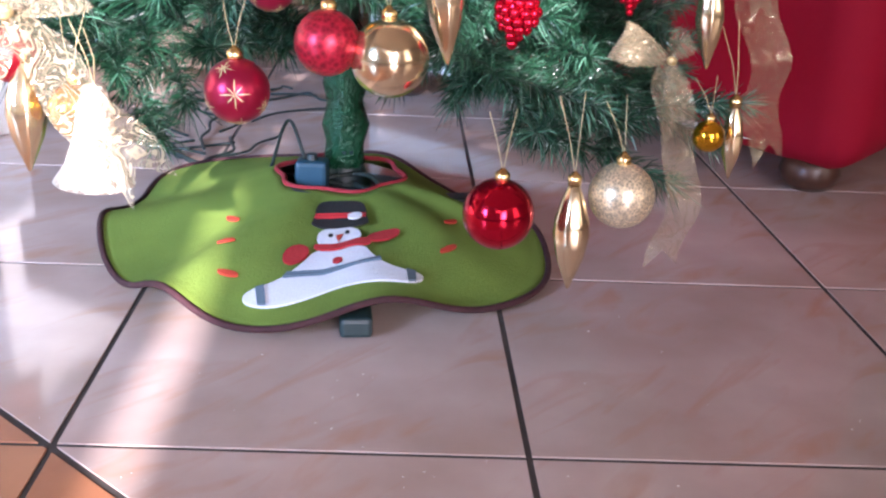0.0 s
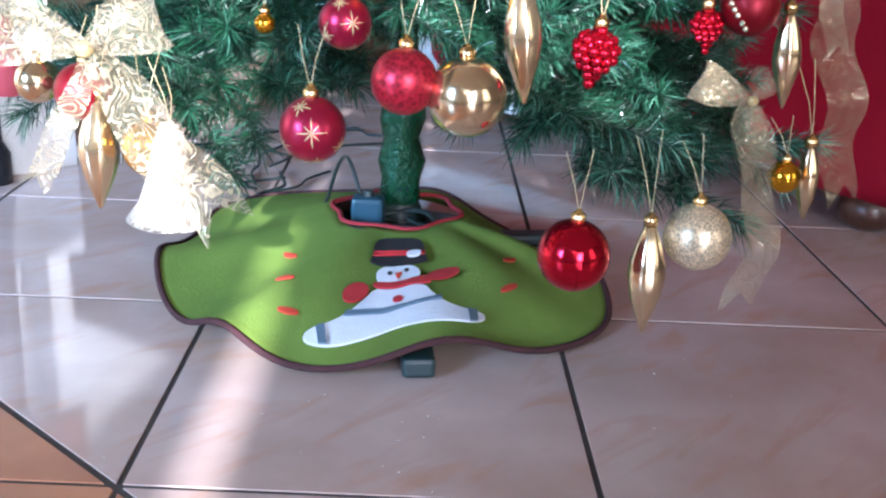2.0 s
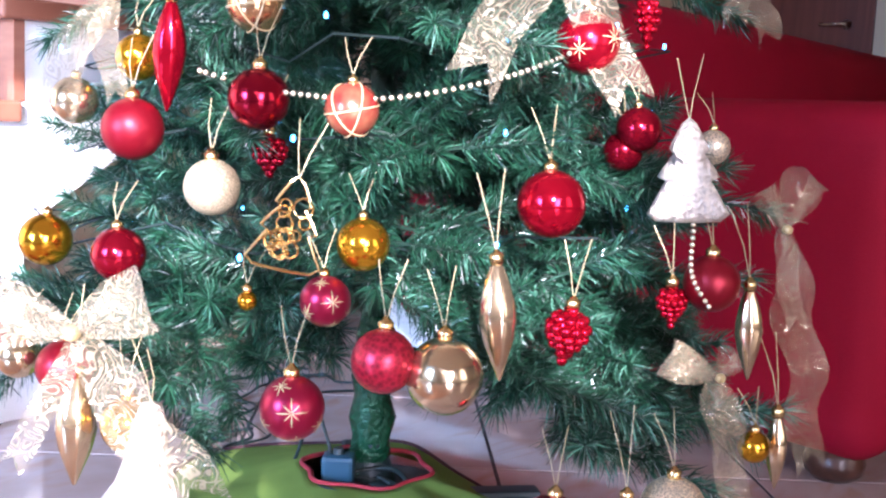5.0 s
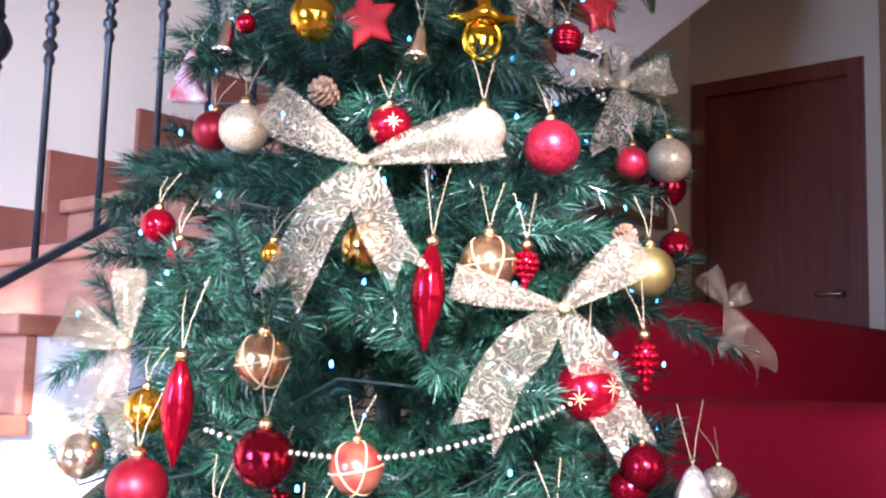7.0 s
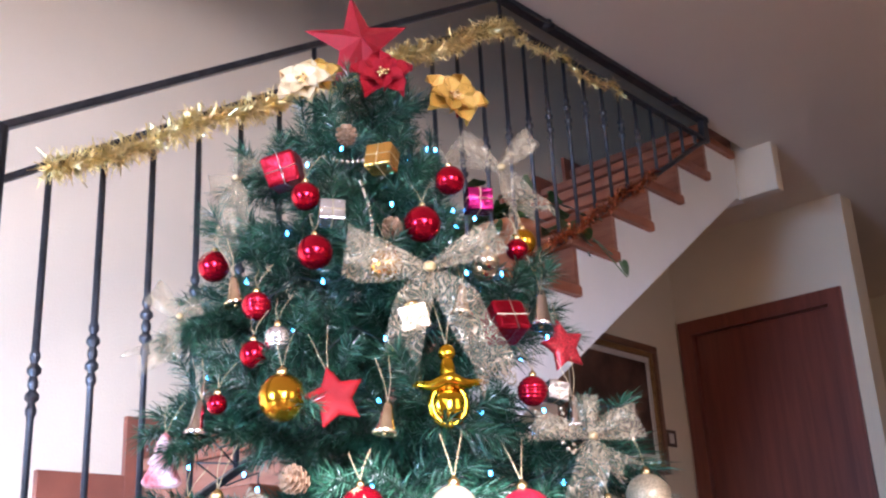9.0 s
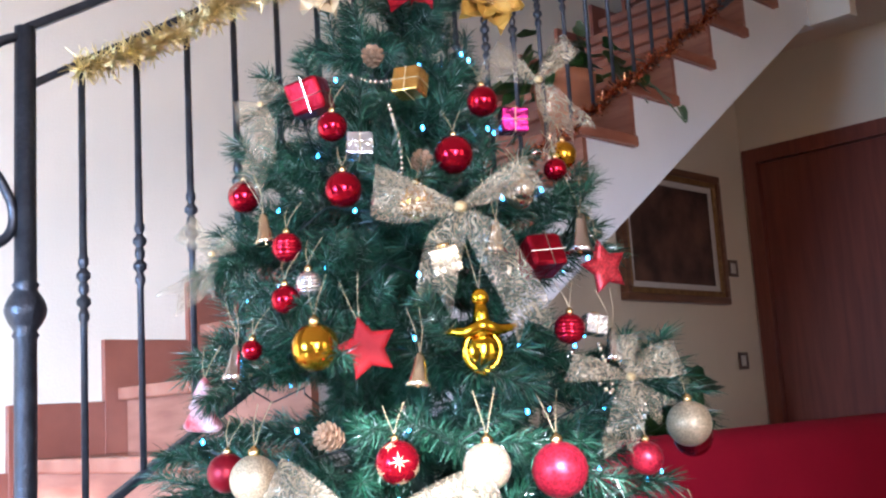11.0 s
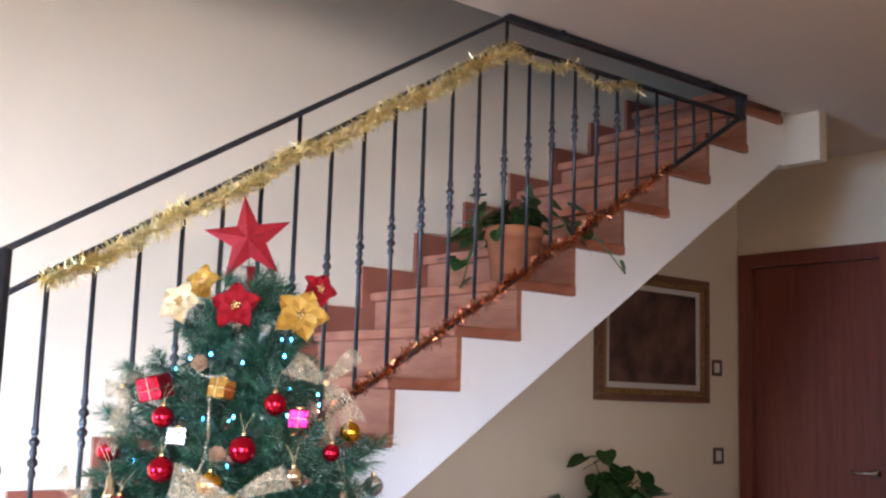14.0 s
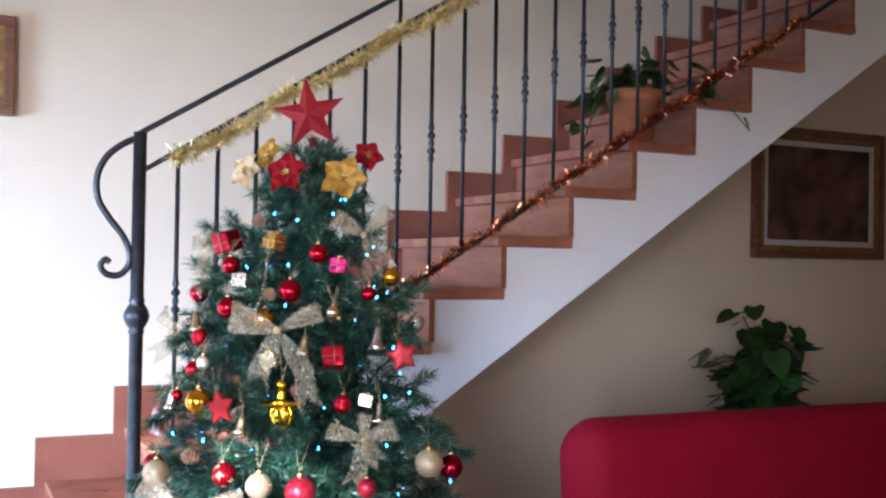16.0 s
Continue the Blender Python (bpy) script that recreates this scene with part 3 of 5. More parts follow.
def needle_mesh(name, length, twigs, seed, frost, strands=0.06, bare=0.3):
    """A branch along +x: a wire stem with side twigs, each a bottle brush of flat bent pvc needles with some silver strands."""
    r = np.random.default_rng(seed)
    verts, faces, mats = [], [], []

    def needles(a, b, per_m, nl, tuft):
        a, b = np.array(a, float), np.array(b, float)
        d = b - a
        L = np.linalg.norm(d)
        d = d / L
        u = np.cross(d, (0.1, 0.2, 1.0))
        u /= np.linalg.norm(u)
        v = np.cross(d, u)
        body = int(per_m * L)
        for n in range(body + tuft):
            tip_one = n >= body
            t = r.uniform(0.9, 1.0) if tip_one else r.random()
            ang = r.random() * 2 * math.pi
            side = math.cos(ang) * u + math.sin(ang) * v
            w = side + d * (r.uniform(0.9, 3.0) if tip_one else r.uniform(0.35, 1.25))
            w /= np.linalg.norm(w)
            q = r.random()
            strand = q < strands
            ln = nl * r.uniform(0.7, 1.2) * (0.62 if strand else 1.0)
            p = a + d * L * t
            flat = np.cross(w, r.normal(size=3))
            flat /= np.linalg.norm(flat)
            half = 0.00034 if strand else 0.0007
            k = len(verts)
            bend = np.array((0, 0, -0.12 * ln)) + d * 0.10 * ln + r.normal(size=3) * 0.05 * ln
            mid = p + w * ln * 0.55
            tip = p + w * ln + bend
            verts.extend([tuple(p - flat * half * 0.7), tuple(p + flat * half * 0.7), tuple(mid + flat * half), tuple(mid - flat * half), tuple(tip + flat * half * 0.25), tuple(tip - flat * half * 0.25)])
            faces.append((k, k + 1, k + 2, k + 3))
            faces.append((k + 3, k + 2, k + 4, k + 5))
            mi = 2 if strand else (1 if q > 1 - frost else 0)
            mats.extend([mi, mi])

    sag = lambda s: 0.05 * length * math.sin(s * 2.2) - 0.10 * length * s * s
    stem = [(length * s, 0, sag(s)) for s in np.linspace(0, 0.94, 9)]
    for n, (a, b) in enumerate(zip(stem, stem[1:])):
        if a[0] >= bare * length:
            needles(a, b, 2500, 0.030, 26 if n == 7 else 0)
    ends = []
    for i in range(twigs):
        s = bare + 0.05 + (0.9 - bare) * (i + r.random() * 0.5) / twigs
        sg = 1 if i % 2 else -1
        a = (length * s, 0, sag(s))
        ln = min(0.16, max(0.06, length * 0.4)) * (1.2 - 0.55 * s) * r.uniform(0.75, 1.2)
        th = r.uniform(0.5, 0.95) * sg
        b = (a[0] + ln * math.cos(th), ln * math.sin(th), a[2] + r.uniform(-0.035, 0.06))
        needles(np.array(a) * 0.75 + np.array(b) * 0.25, b, 2500, 0.029, 22)
        ends.append((a, b))
    for a, b in list(zip(stem, stem[1:])) + ends:
        k = len(verts)
        d = np.array(b) - np.array(a)
        u = np.cross(d, (0, 0.3, 1.0))
        u = u / np.linalg.norm(u) * 0.0022
        v = np.cross(d, u)
        v = v / np.linalg.norm(v) * 0.0022
        ring = [u, v, -u, -v]
        verts.extend([tuple(np.array(a) + w) for w in ring] + [tuple(np.array(b) + w * 0.7) for w in ring])
        for q in range(4):
            faces.append((k + q, k + (q + 1) % 4, k + 4 + (q + 1) % 4, k + 4 + q))
            mats.append(3)
    me = bpy.data.meshes.new(name)
    me.from_pydata(verts, [], faces)
    for m in (NEEDLE, NEEDLE2, STRAND, BARK):
        me.materials.append(m)
    me.polygons.foreach_set("material_index", mats)
    return me


LENGTHS = (0.14, 0.22, 0.32, 0.42, 0.54)
TWIGS = (4, 6, 8, 10, 12)
BRANCHES = [[needle_mesh("branch", L, n, 11 * a + 3 * b, 0.08 + 0.08 * b, 0.09 + 0.04 * b) for b in range(3)] for a, (L, n) in enumerate(zip(LENGTHS, TWIGS))]
INNER = [needle_mesh("inner_branch", 0.22, 6, 61 + b, 0.0, 0.0, 0.12) for b in range(2)]
tree = empty("christmas_tree", Matrix.Translation((AX, AY, 0)), "artificial green Christmas tree with frosted needles in a stand", "christmas tree")
part("trunk", tube([(0, 0, 0.03), (0, 0, 0.6), (0, 0, 1.2), (0.003, 0, 1.57)], [0.019, 0.018, 0.014, 0.006], 12), BARK, tree, smooth=True)
me = needle_mesh("trunk_sleeve", 0.36, 0, 91, 0.3, bare=0.0)
slv = new("trunk_sleeve", me)
slv.parent = tree
slv.matrix_basis = pose(0, 0, 0.36, 0, 90, 0)


def branch(mesh, reach, length, z, tilt, deg, roll=0.0, wide=1.0):
    o = new("branch", mesh)
    o.parent = tree
    o.matrix_basis = pose(0, 0, z, 0, tilt, deg) @ pose(0, 0, 0, roll, 0, 0) @ Matrix.Diagonal((reach / length, wide, wide, 1))


tiers = 11
for ti in range(tiers):
    f = ti / (tiers - 1)
    z = 0.335 + 1.10 * f ** 0.96
    rad = tree_r(z - 0.03)
    cnt = max(6, round(12 - 5 * f))
    for i in range(cnt):
        az = 2 * math.pi * (i + 0.5 * (ti % 2)) / cnt + rng.uniform(-0.16, 0.16)
        rr = rad * rng.uniform(0.76, 1.08)
        deg = math.degrees(az) % 360
        rr *= 0.78 if (272 if z > 0.5 else 285) < deg < 350 else ((0.82 if z < 0.85 else 0.96) if 112 < deg < 196 else 0.97)
        if (z < 0.42 and 208 < deg < 240) or (0.38 < z < 0.62 and 168 < deg < 212 and rng.random() < 0.45) or (125 < deg < 200 and rng.random() < 0.15):
            continue
        k = min(range(5), key=lambda q: abs(LENGTHS[q] - rr))
        tilt = -rng.uniform(-7, 11) + (-14 * f if f > 0.5 else 3)
        branch(BRANCHES[k][int(rng.integers(3))], rr, LENGTHS[k], z + rng.uniform(-0.022, 0.022), tilt, deg, rng.uniform(-40, 40), 0.95)
for ti in range(15):
    z = 0.46 + 0.95 * ti / 14
    for i in range(5):
        branch(INNER[(i + ti) % 2], 0.45 * tree_r(z), 0.22, z, rng.uniform(-22, 14), 72 * i + 37 * ti + rng.uniform(-12, 12), rng.uniform(-60, 60), 1.0)
for i, (deg, rr, zz, tilt) in enumerate(((243, 0.48, 0.37, 8), (253, 0.56, 0.35, 11), (264, 0.55, 0.36, 10), (275, 0.50, 0.35, 11), (288, 0.44, 0.36, 9), (205, 0.42, 0.38, 3), (195, 0.50, 0.37, 5), (184, 0.52, 0.38, 4), (172, 0.52, 0.36, 6))):
    branch(BRANCHES[4][i % 3], rr, LENGTHS[4], zz, tilt, deg, 0, 0.92)
# longer branches that carry the outermost bows and baubles
for i, (deg, rr, zz) in enumerate(((277, 0.41, 0.71), (268, 0.51, 0.47), (194, 0.47, 0.67), (167, 0.28, 1.18), (173, 0.22, 1.385), (165, 0.245, 1.28),
                                   (306, 0.37, 0.95), (293, 0.37, 0.965), (316, 0.26, 1.235), (176, 0.33, 1.01), (297, 0.28, 1.17), (188, 0.27, 1.09))):
    k = min(range(5), key=lambda q: abs(LENGTHS[q] - rr))
    branch(BRANCHES[k][i % 3], rr, LENGTHS[k], zz, -4, deg, 20 * (i % 3 - 1), 0.85)
for i in range(10):
    branch(BRANCHES[0][i % 3], 0.13, 0.14, 1.41 + 0.008 * i, -22 - 5 * i, 47 * i)
fuzz = new("trunk_fuzz", me)
fuzz.parent = tree
fuzz.matrix_basis = pose(0, 0, 0.285, 0, 90, 0) @ Matrix.Diagonal((0.62, 0.9, 0.9, 1))
wrap = lathe([(0.02, 0.06), (0.030, 0.08), (0.026, 0.11), (0.033, 0.135), (0.024, 0.165), (0.030, 0.195), (0.025, 0.225), (0.029, 0.25), (0.02, 0.28)], 20)
for v in wrap.verts:
    v.co += Vector((noise.noise(v.co * 60), noise.noise(v.co * 60 + Vector((9, 0, 0))), 0)) * 0.008
part("trunk_wrap", wrap, mat("green_foil_wrap", (0.008, 0.09, 0.04), 0.25, metal=0.4, var=0.5, scale=60, bump=0.6, bscale=120), tree, "shiny green wrap round the foot of the trunk", True)
stand = empty("tree_stand", Matrix.Translation((AX, AY, 0)), "dark plastic stand with splayed feet under the tree", "tree stand")
for a, reach in ((228, 0.425), (321, 0.25), (51, 0.25), (141, 0.25)):
    bm = box(0.02, -0.018, 0.001, reach, 0.018, 0.024, 0.005)
    bm.transform(Euler((0, 0, radians(a))).to_matrix().to_4x4())
    part("foot", bm, BRACKET, stand)
# Dark disc added in place of the shade inside the skirt's hole
part("shade_disc", lathe([(0, 0.004), (0.148, 0.004), (0.15, 0.012), (0.14, 0.02), (0, 0.02)], 24), BRACKET, stand, smooth=True)
part("socket", lathe([(0, 0.02), (0.04, 0.02), (0.036, 0.05), (0.027, 0.075), (0.027, 0.1), (0, 0.1)], 16), BRACKET, stand, smooth=True)

# ---- tree skirt ----
FELT = mat("green_felt", (0.165, 0.245, 0.048), 0.95, var=0.22, scale=14, bump=0.25, bscale=420, spec=0.12)
TRIM = mat("maroon_binding", (0.05, 0.012, 0.015), 0.85, var=0.3, scale=60, bump=0.2)
TRIM_RED = mat("red_binding", (0.34, 0.02, 0.03), 0.8, var=0.2, scale=60)
SNOW = mat("white_felt", (0.66, 0.68, 0.74), 0.95, var=0.08, scale=30, bump=0.2, bscale=400)
BLACKF = mat("black_felt", (0.012, 0.012, 0.014), 0.95, bump=0.2, bscale=300, var=0.2)
REDF = mat("red_felt", (0.42, 0.02, 0.025), 0.95, var=0.2, scale=40, bump=0.2, bscale=300)
BLUEF = mat("slate_ribbon", (0.10, 0.15, 0.20), 0.8, var=0.2, scale=40)
ORANGEF = mat("orange_thread", (0.50, 0.045, 0.02), 0.9, var=0.2, scale=60)


FACE = radians(225)


SX, SY = 0.93, 1.10
HEM = (0.22, 0.25, 0.33, 0.36, 0.30, 0.318, 0.345, 0.372, 0.352, 0.343, 0.272, 0.212)


def skirt_edge(a):
    """The skirt's outer radius by its bearing, smooth between the twelve directions."""
    f = (a / (2 * math.pi)) % 1 * 12
    i, t = int(f), f % 1
    p0, p1, p2, p3 = (HEM[(i + q) % 12] for q in (-1, 0, 1, 2))
    return 0.5 * (2 * p1 + (p2 - p0) * t + (2 * p0 - 5 * p1 + 4 * p2 - p3) * t * t + (3 * p1 - p0 - 3 * p2 + p3) * t ** 3)


def bump_at(a, deg, wide):
    d = (math.degrees(a) - deg + 180) % 360 - 180
    return math.exp(-(d / wide) ** 2)


def skirt_point(s, a):
    """A point of the cloth: s from 0 at the hole to 1 at the hem."""
    hole = 0.086 + 0.006 * math.cos(6 * a)
    r = hole + (skirt_edge(a) - hole) * s
    ox, oy = 0.012 * (1 - s), 0.012 * (1 - s)
    lift = 0.028 * bump_at(a, 193, 9) + 0.034 * bump_at(a, 234, 13) + 0.02 * bump_at(a, 300, 14) + 0.03 * bump_at(a, 150, 16) + 0.03 * bump_at(a, 30, 18)
    ridge = 0.020 * bump_at(a, 205, 12) + 0.024 * bump_at(a, 258, 16) + 0.018 * bump_at(a, 285, 9)
    z = 0.008 + 0.066 * (1 - s) ** 1.2 + lift * s ** 1.3 + ridge * math.sin(math.pi * min(1, s * 1.05)) + 0.006 * math.sin(5 * a + 2) * s * (1 - s)
    return Vector((r * math.cos(a) + ox, r * math.sin(a) + oy, z))


skirt = empty("tree_skirt", Matrix.Translation((SX, SY, 0)), "round green felt tree skirt with dark binding and a snowman applique", "tree skirt")
NA, NS = 160, 18
vs, fs = [], []
for i in range(NA):
    for j in range(NS + 1):
        vs.append(tuple(skirt_point(j / NS, 2 * math.pi * i / NA)))
for i in range(NA):
    for j in range(NS):
        a, b = i * (NS + 1) + j, ((i + 1) % NA) * (NS + 1) + j
        fs.append((a, a + 1, b + 1, b))
cloth = part("cloth", (vs, [], fs), FELT, skirt, smooth=True)
sol = cloth.modifiers.new("thickness", "SOLIDIFY")
sol.thickness, sol.offset = 0.003, -1
part("hem", tube([skirt_point(1, 2 * math.pi * i / NA) for i in range(NA)], 0.004, 8, closed=True), TRIM, skirt, "dark maroon binding", True)
part("collar", tube([skirt_point(0, 2 * math.pi * i / 80) for i in range(80)], 0.0035, 8, closed=True), TRIM_RED, skirt, "red binding round the hole", True)


def on_skirt(u, v, lift=0.003):
    """u metres to the right and v metres outwards on the cloth, seen from its front."""
    r = 0.24 + (v - 0.12 * u) * 0.82
    a = FACE + 0.82 * (u + 0.004) / max(r, 0.1)
    s = (r - 0.08) / (skirt_edge(a) - 0.08)
    p = skirt_point(max(0, min(1, s)), a)
    return p + Vector((0, 0, lift))


def patch(name, outline, material, lift, label="", n=6):
    """A felt cut-out lying on the cloth, its corners cut round."""
    for _ in range(2 if len(outline) > 6 and not name.startswith(("button", "eye")) else 0):
        outline = [(p[0] * (1 - t) + q[0] * t, p[1] * (1 - t) + q[1] * t) for p, q in zip(outline, outline[1:] + outline[:1]) for t in (0.25, 0.75)]
    bm = bmesh.new()
    c = (sum(u for u, v in outline) / len(outline), sum(v for u, v in outline) / len(outline))
    rings = [[bm.verts.new(on_skirt(c[0] + (u - c[0]) * q / n, c[1] + (v - c[1]) * q / n, lift)) for u, v in outline] for q in range(1, n + 1)]
    rings.append([bm.verts.new(on_skirt(u, v, lift - 0.0025)) for u, v in outline])
    mid = bm.verts.new(on_skirt(*c, lift))
    m = len(outline)
    for k in range(m):
        bm.faces.new((mid, rings[0][k], rings[0][(k + 1) % m]))
    for a, b in zip(rings, rings[1:]):
        for k in range(m):
            bm.faces.new((a[k], b[k], b[(k + 1) % m], a[(k + 1) % m]))
    bmesh.ops.recalc_face_normals(bm, faces=bm.faces[:])
    return part(name, bm, material, skirt, label)


def oval(cx, cy, rx, ry, n=18, turn=0.0):
    ct, st = math.cos(turn), math.sin(turn)
    return [(cx + rx * math.cos(a) * ct - ry * math.sin(a) * st, cy + rx * math.cos(a) * st + ry * math.sin(a) * ct) for a in (2 * math.pi * k / n for k in range(n))]


patch("snow_body", [(-0.125, 0.085), (-0.13, 0.105), (-0.09, 0.112), (-0.03, 0.095), (0.0, 0.088), (0.03, 0.09), (0.10, 0.10), (0.125, 0.09), (0.12, 0.075), (0.075, 0.055), (0.05, 0.02), (0.035, -0.02), (-0.03, -0.02), (-0.05, 0.02), (-0.08, 0.06)], SNOW, 0.004, "white felt body")
patch("snow_head", oval(0.0, -0.045, 0.032, 0.03), SNOW, 0.0055, "white felt head")
patch("felt_hat", [(-0.044, -0.068), (0.044, -0.072), (0.04, -0.088), (0.036, -0.135), (0.02, -0.152), (-0.016, -0.15), (-0.036, -0.13), (-0.038, -0.085)], BLACKF, 0.007, "black felt hat")
patch("hat_band", [(-0.038, -0.088), (0.038, -0.093), (0.038, -0.103), (-0.037, -0.098)], REDF, 0.0085)
patch("scarf", [(-0.034, -0.024), (0.0, -0.02), (0.036, -0.032), (0.05, -0.01), (0.038, -0.006), (0.02, -0.014), (0.0, -0.006), (-0.036, -0.01)], REDF, 0.0085, "red felt scarf")
patch("mitten", oval(-0.06, 0.005, 0.014, 0.026, turn=0.6), REDF, 0.0065, "red felt mitten")
patch("mitten", oval(0.065, -0.03, 0.025, 0.013), REDF, 0.0065, "red felt mitten")
patch("hat_flower", oval(0.022, -0.097, 0.011, 0.009, 10), SNOW, 0.0098, "small white felt flower")
patch("belt", [(-0.07, 0.045), (-0.02, 0.04), (0.06, 0.03), (0.062, 0.038), (-0.02, 0.05), (-0.075, 0.055)], BLUEF, 0.007, "slate blue band")
patch("cuff", [(-0.112, 0.08), (-0.1, 0.074), (-0.094, 0.108), (-0.106, 0.108)], BLUEF, 0.007)
patch("cuff", [(0.098, 0.068), (0.112, 0.074), (0.112, 0.098), (0.1, 0.1)], BLUEF, 0.007)
patch("button", oval(0.0, 0.02, 0.007, 0.007, 10), REDF, 0.007)
for u, v in ((-0.012, -0.05), (0.012, -0.055)):
    patch("eye", oval(u, v, 0.0035, 0.0035, 8), BLACKF, 0.0075)
patch("nose", [(-0.004, -0.046), (0.006, -0.049), (0.0, -0.032)], ORANGEF, 0.008)
for u, v in ((-0.17, -0.01), (-0.155, 0.06), (-0.18, -0.1), (0.17, 0.04), (0.19, -0.02)):
    patch("stitched_mark", oval(u, v, 0.017, 0.005, 8, 0.3 * u), ORANGEF, 0.004)

# ---- sofa ----
sofa = empty("sofa", Matrix.Translation((1.56, 0.63, 0)), "sofa in a plain red stretch cover with a white lining", "sofa")


def cushion(name, x0, y0, z0, x1, y1, z1, r, material=None, label="", tilt=0.0):
    bm = box(x0, y0, z0, x1, y1, z1, r, seg=6)
    for v in bm.verts:
        if v.co.z > (z0 + z1) / 2:
            v.co.y += tilt
        v.co.z += 0.012 * noise.noise(v.co * 3.0)
    return part(name, bm, material or SOFA, sofa, label, True)


left_arm = cushion("arm", 0.0, 0.0, 0.03, 0.27, 1.05, 0.615, 0.07)
cushion("arm", 2.72, 0.0, 0.06, 2.99, 1.05, 0.615, 0.07)
cushion("seat", 0.265, 0.02, 0.07, 1.493, 0.9, 0.45, 0.05)
cushion("seat", 1.497, 0.02, 0.07, 2.725, 0.9, 0.45, 0.05)
cushion("backrest", 0.38, 0.75, 0.15, 2.76, 0.99, 0.868, 0.115, tilt=0.05)
for v in left_arm.data.vertices:
    if v.co.z < 0.2:
        v.co.z += 0.085 * v.co.y / 1.05
part("lining", box(0.012, 0.09, 0.07, 2.97, 1.06, 0.22, 0.01), SOFA_WHITE, sofa, "white lining cloth along the bottom")
for x, y in ((0.07, 0.09), (2.92, 0.09), (0.07, 1.0), (2.92, 1.0)):
    part("foot", lathe([(0, 0), (0.03, 0), (0.045, 0.012), (0.05, 0.03), (0.045, 0.048), (0.03, 0.064), (0, 0.064)], 18, m=Matrix.Translation((x, y, 0))), DARK_WOOD, sofa, "dark turned wooden bun foot", True)

# ---- plants ----
LEAF = mat("glossy_leaf", (0.045, 0.105, 0.022), 0.3, color2=(0.014, 0.042, 0.010), scale=14, island=0.35, spec=0.6)
CLAY = mat("terracotta_pot", (0.46, 0.17, 0.075), 0.7, var=0.25, scale=14, bump=0.1)
SOIL = mat("soil", (0.03, 0.02, 0.014), 0.95, bump=0.5, bscale=120, var=0.4)


def heart_leaf(bm, m, size):
    half = ((0.0, 0.0), (0.32, -0.12), (0.5, 0.1), (0.46, 0.42), (0.25, 0.78), (0.0, 1.05))
    ctr = [bm.verts.new(m @ Vector((0, y * size, 0.0))) for y in (0.0, 0.2, 0.5, 0.8, 1.05)]
    for sg in (-1, 1):
        edge = [bm.verts.new(m @ Vector((sg * x * size, y * size, 0.16 * x * size - 0.10 * y * y * size))) for x, y in half[1:5]]
        ring = [ctr[0]] + edge + [ctr[4]]
        bm.faces.new((ctr[0], edge[0], edge[1], ctr[1]))
        bm.faces.new((ctr[1], edge[1], edge[2], ctr[2]))
        bm.faces.new((ctr[2], edge[2], edge[3], ctr[3]))
        bm.faces.new((ctr[3], edge[3], ctr[4]))


def pot_profile(r, h):
    return [(0, 0), (r * 0.72, 0), (r * 0.95, h * 0.8), (r * 1.05, h * 0.8), (r * 1.08, h), (r * 0.97, h), (r * 0.93, h * 0.86), (0, h * 0.86)]


def pothos(name, x, y, z, r, h, leaves, spread, rise, label, seed, trail=0.0, size=(0.06, 0.1), hang=()):
    q = random.Random(seed)
    p = empty(name, Matrix.Translation((x, y, z)), label, "potted plant")
    part("pot", lathe(pot_profile(r, h), 24), CLAY, p, "terracotta clay pot", True)
    part("soil", lathe([(0, h * 0.88), (r * 0.92, h * 0.88), (r * 0.92, h * 0.865), (0, h * 0.865)], 20), SOIL, p)
    vine = bmesh.new()
    tops = []
    for k in range(max(6, leaves // 9)):
        a = q.uniform(0, 6.283)
        R = spread * q.uniform(0.35, 1.0)
        hz = h + rise * q.uniform(0.25, 1.0) * (1 - 0.35 * (R / spread) ** 2)
        end = Vector((R * math.cos(a), R * math.sin(a), hz))
        pts = [Vector((0.3 * r * math.cos(a), 0.3 * r * math.sin(a), h * 0.87)), Vector((0.45 * end.x, 0.45 * end.y, h + 0.75 * (hz - h))), end]
        if k % 2 and trail:
            pts.append(end + Vector((0.35 * end.x, 0.35 * end.y, -trail * q.uniform(0.4, 1.0))))
        path = smooth_path(pts, 5)
        tube(path, 0.0025, 5, vine)
        tops.append(path)
    for end in hang:
        end = Vector(end)
        path = smooth_path([Vector((0.2 * end.x, 0.2 * end.y, h * 0.87)), Vector((0.6 * end.x, 0.6 * end.y, h + 0.03)), end], 6)
        tube(path, 0.0025, 5, vine)
        tops.append(path)
        tops.append(path)
    part("vine", vine, LEAF, p)
    lm = bmesh.new()
    heart_leaf(lm, Matrix(), 1.0)
    first = part("leaf", lm, LEAF, p)
    for k in range(leaves):
        path = tops[k % len(tops)]
        c = path[q.randrange(2, len(path))] + Vector((q.gauss(0, 0.032), q.gauss(0, 0.032), q.gauss(0, 0.03)))
        out = math.atan2(c.y, c.x) + q.gauss(0, 0.8)
        m = Matrix.Translation(c) @ Euler((q.uniform(-1.1, 0.2), q.uniform(-0.5, 0.5), out - math.pi / 2)).to_matrix().to_4x4() @ Matrix.Scale(q.uniform(*size), 4)
        if k == 0:
            first.matrix_basis = m
        else:
            like("leaf", first, m, p)
    return p


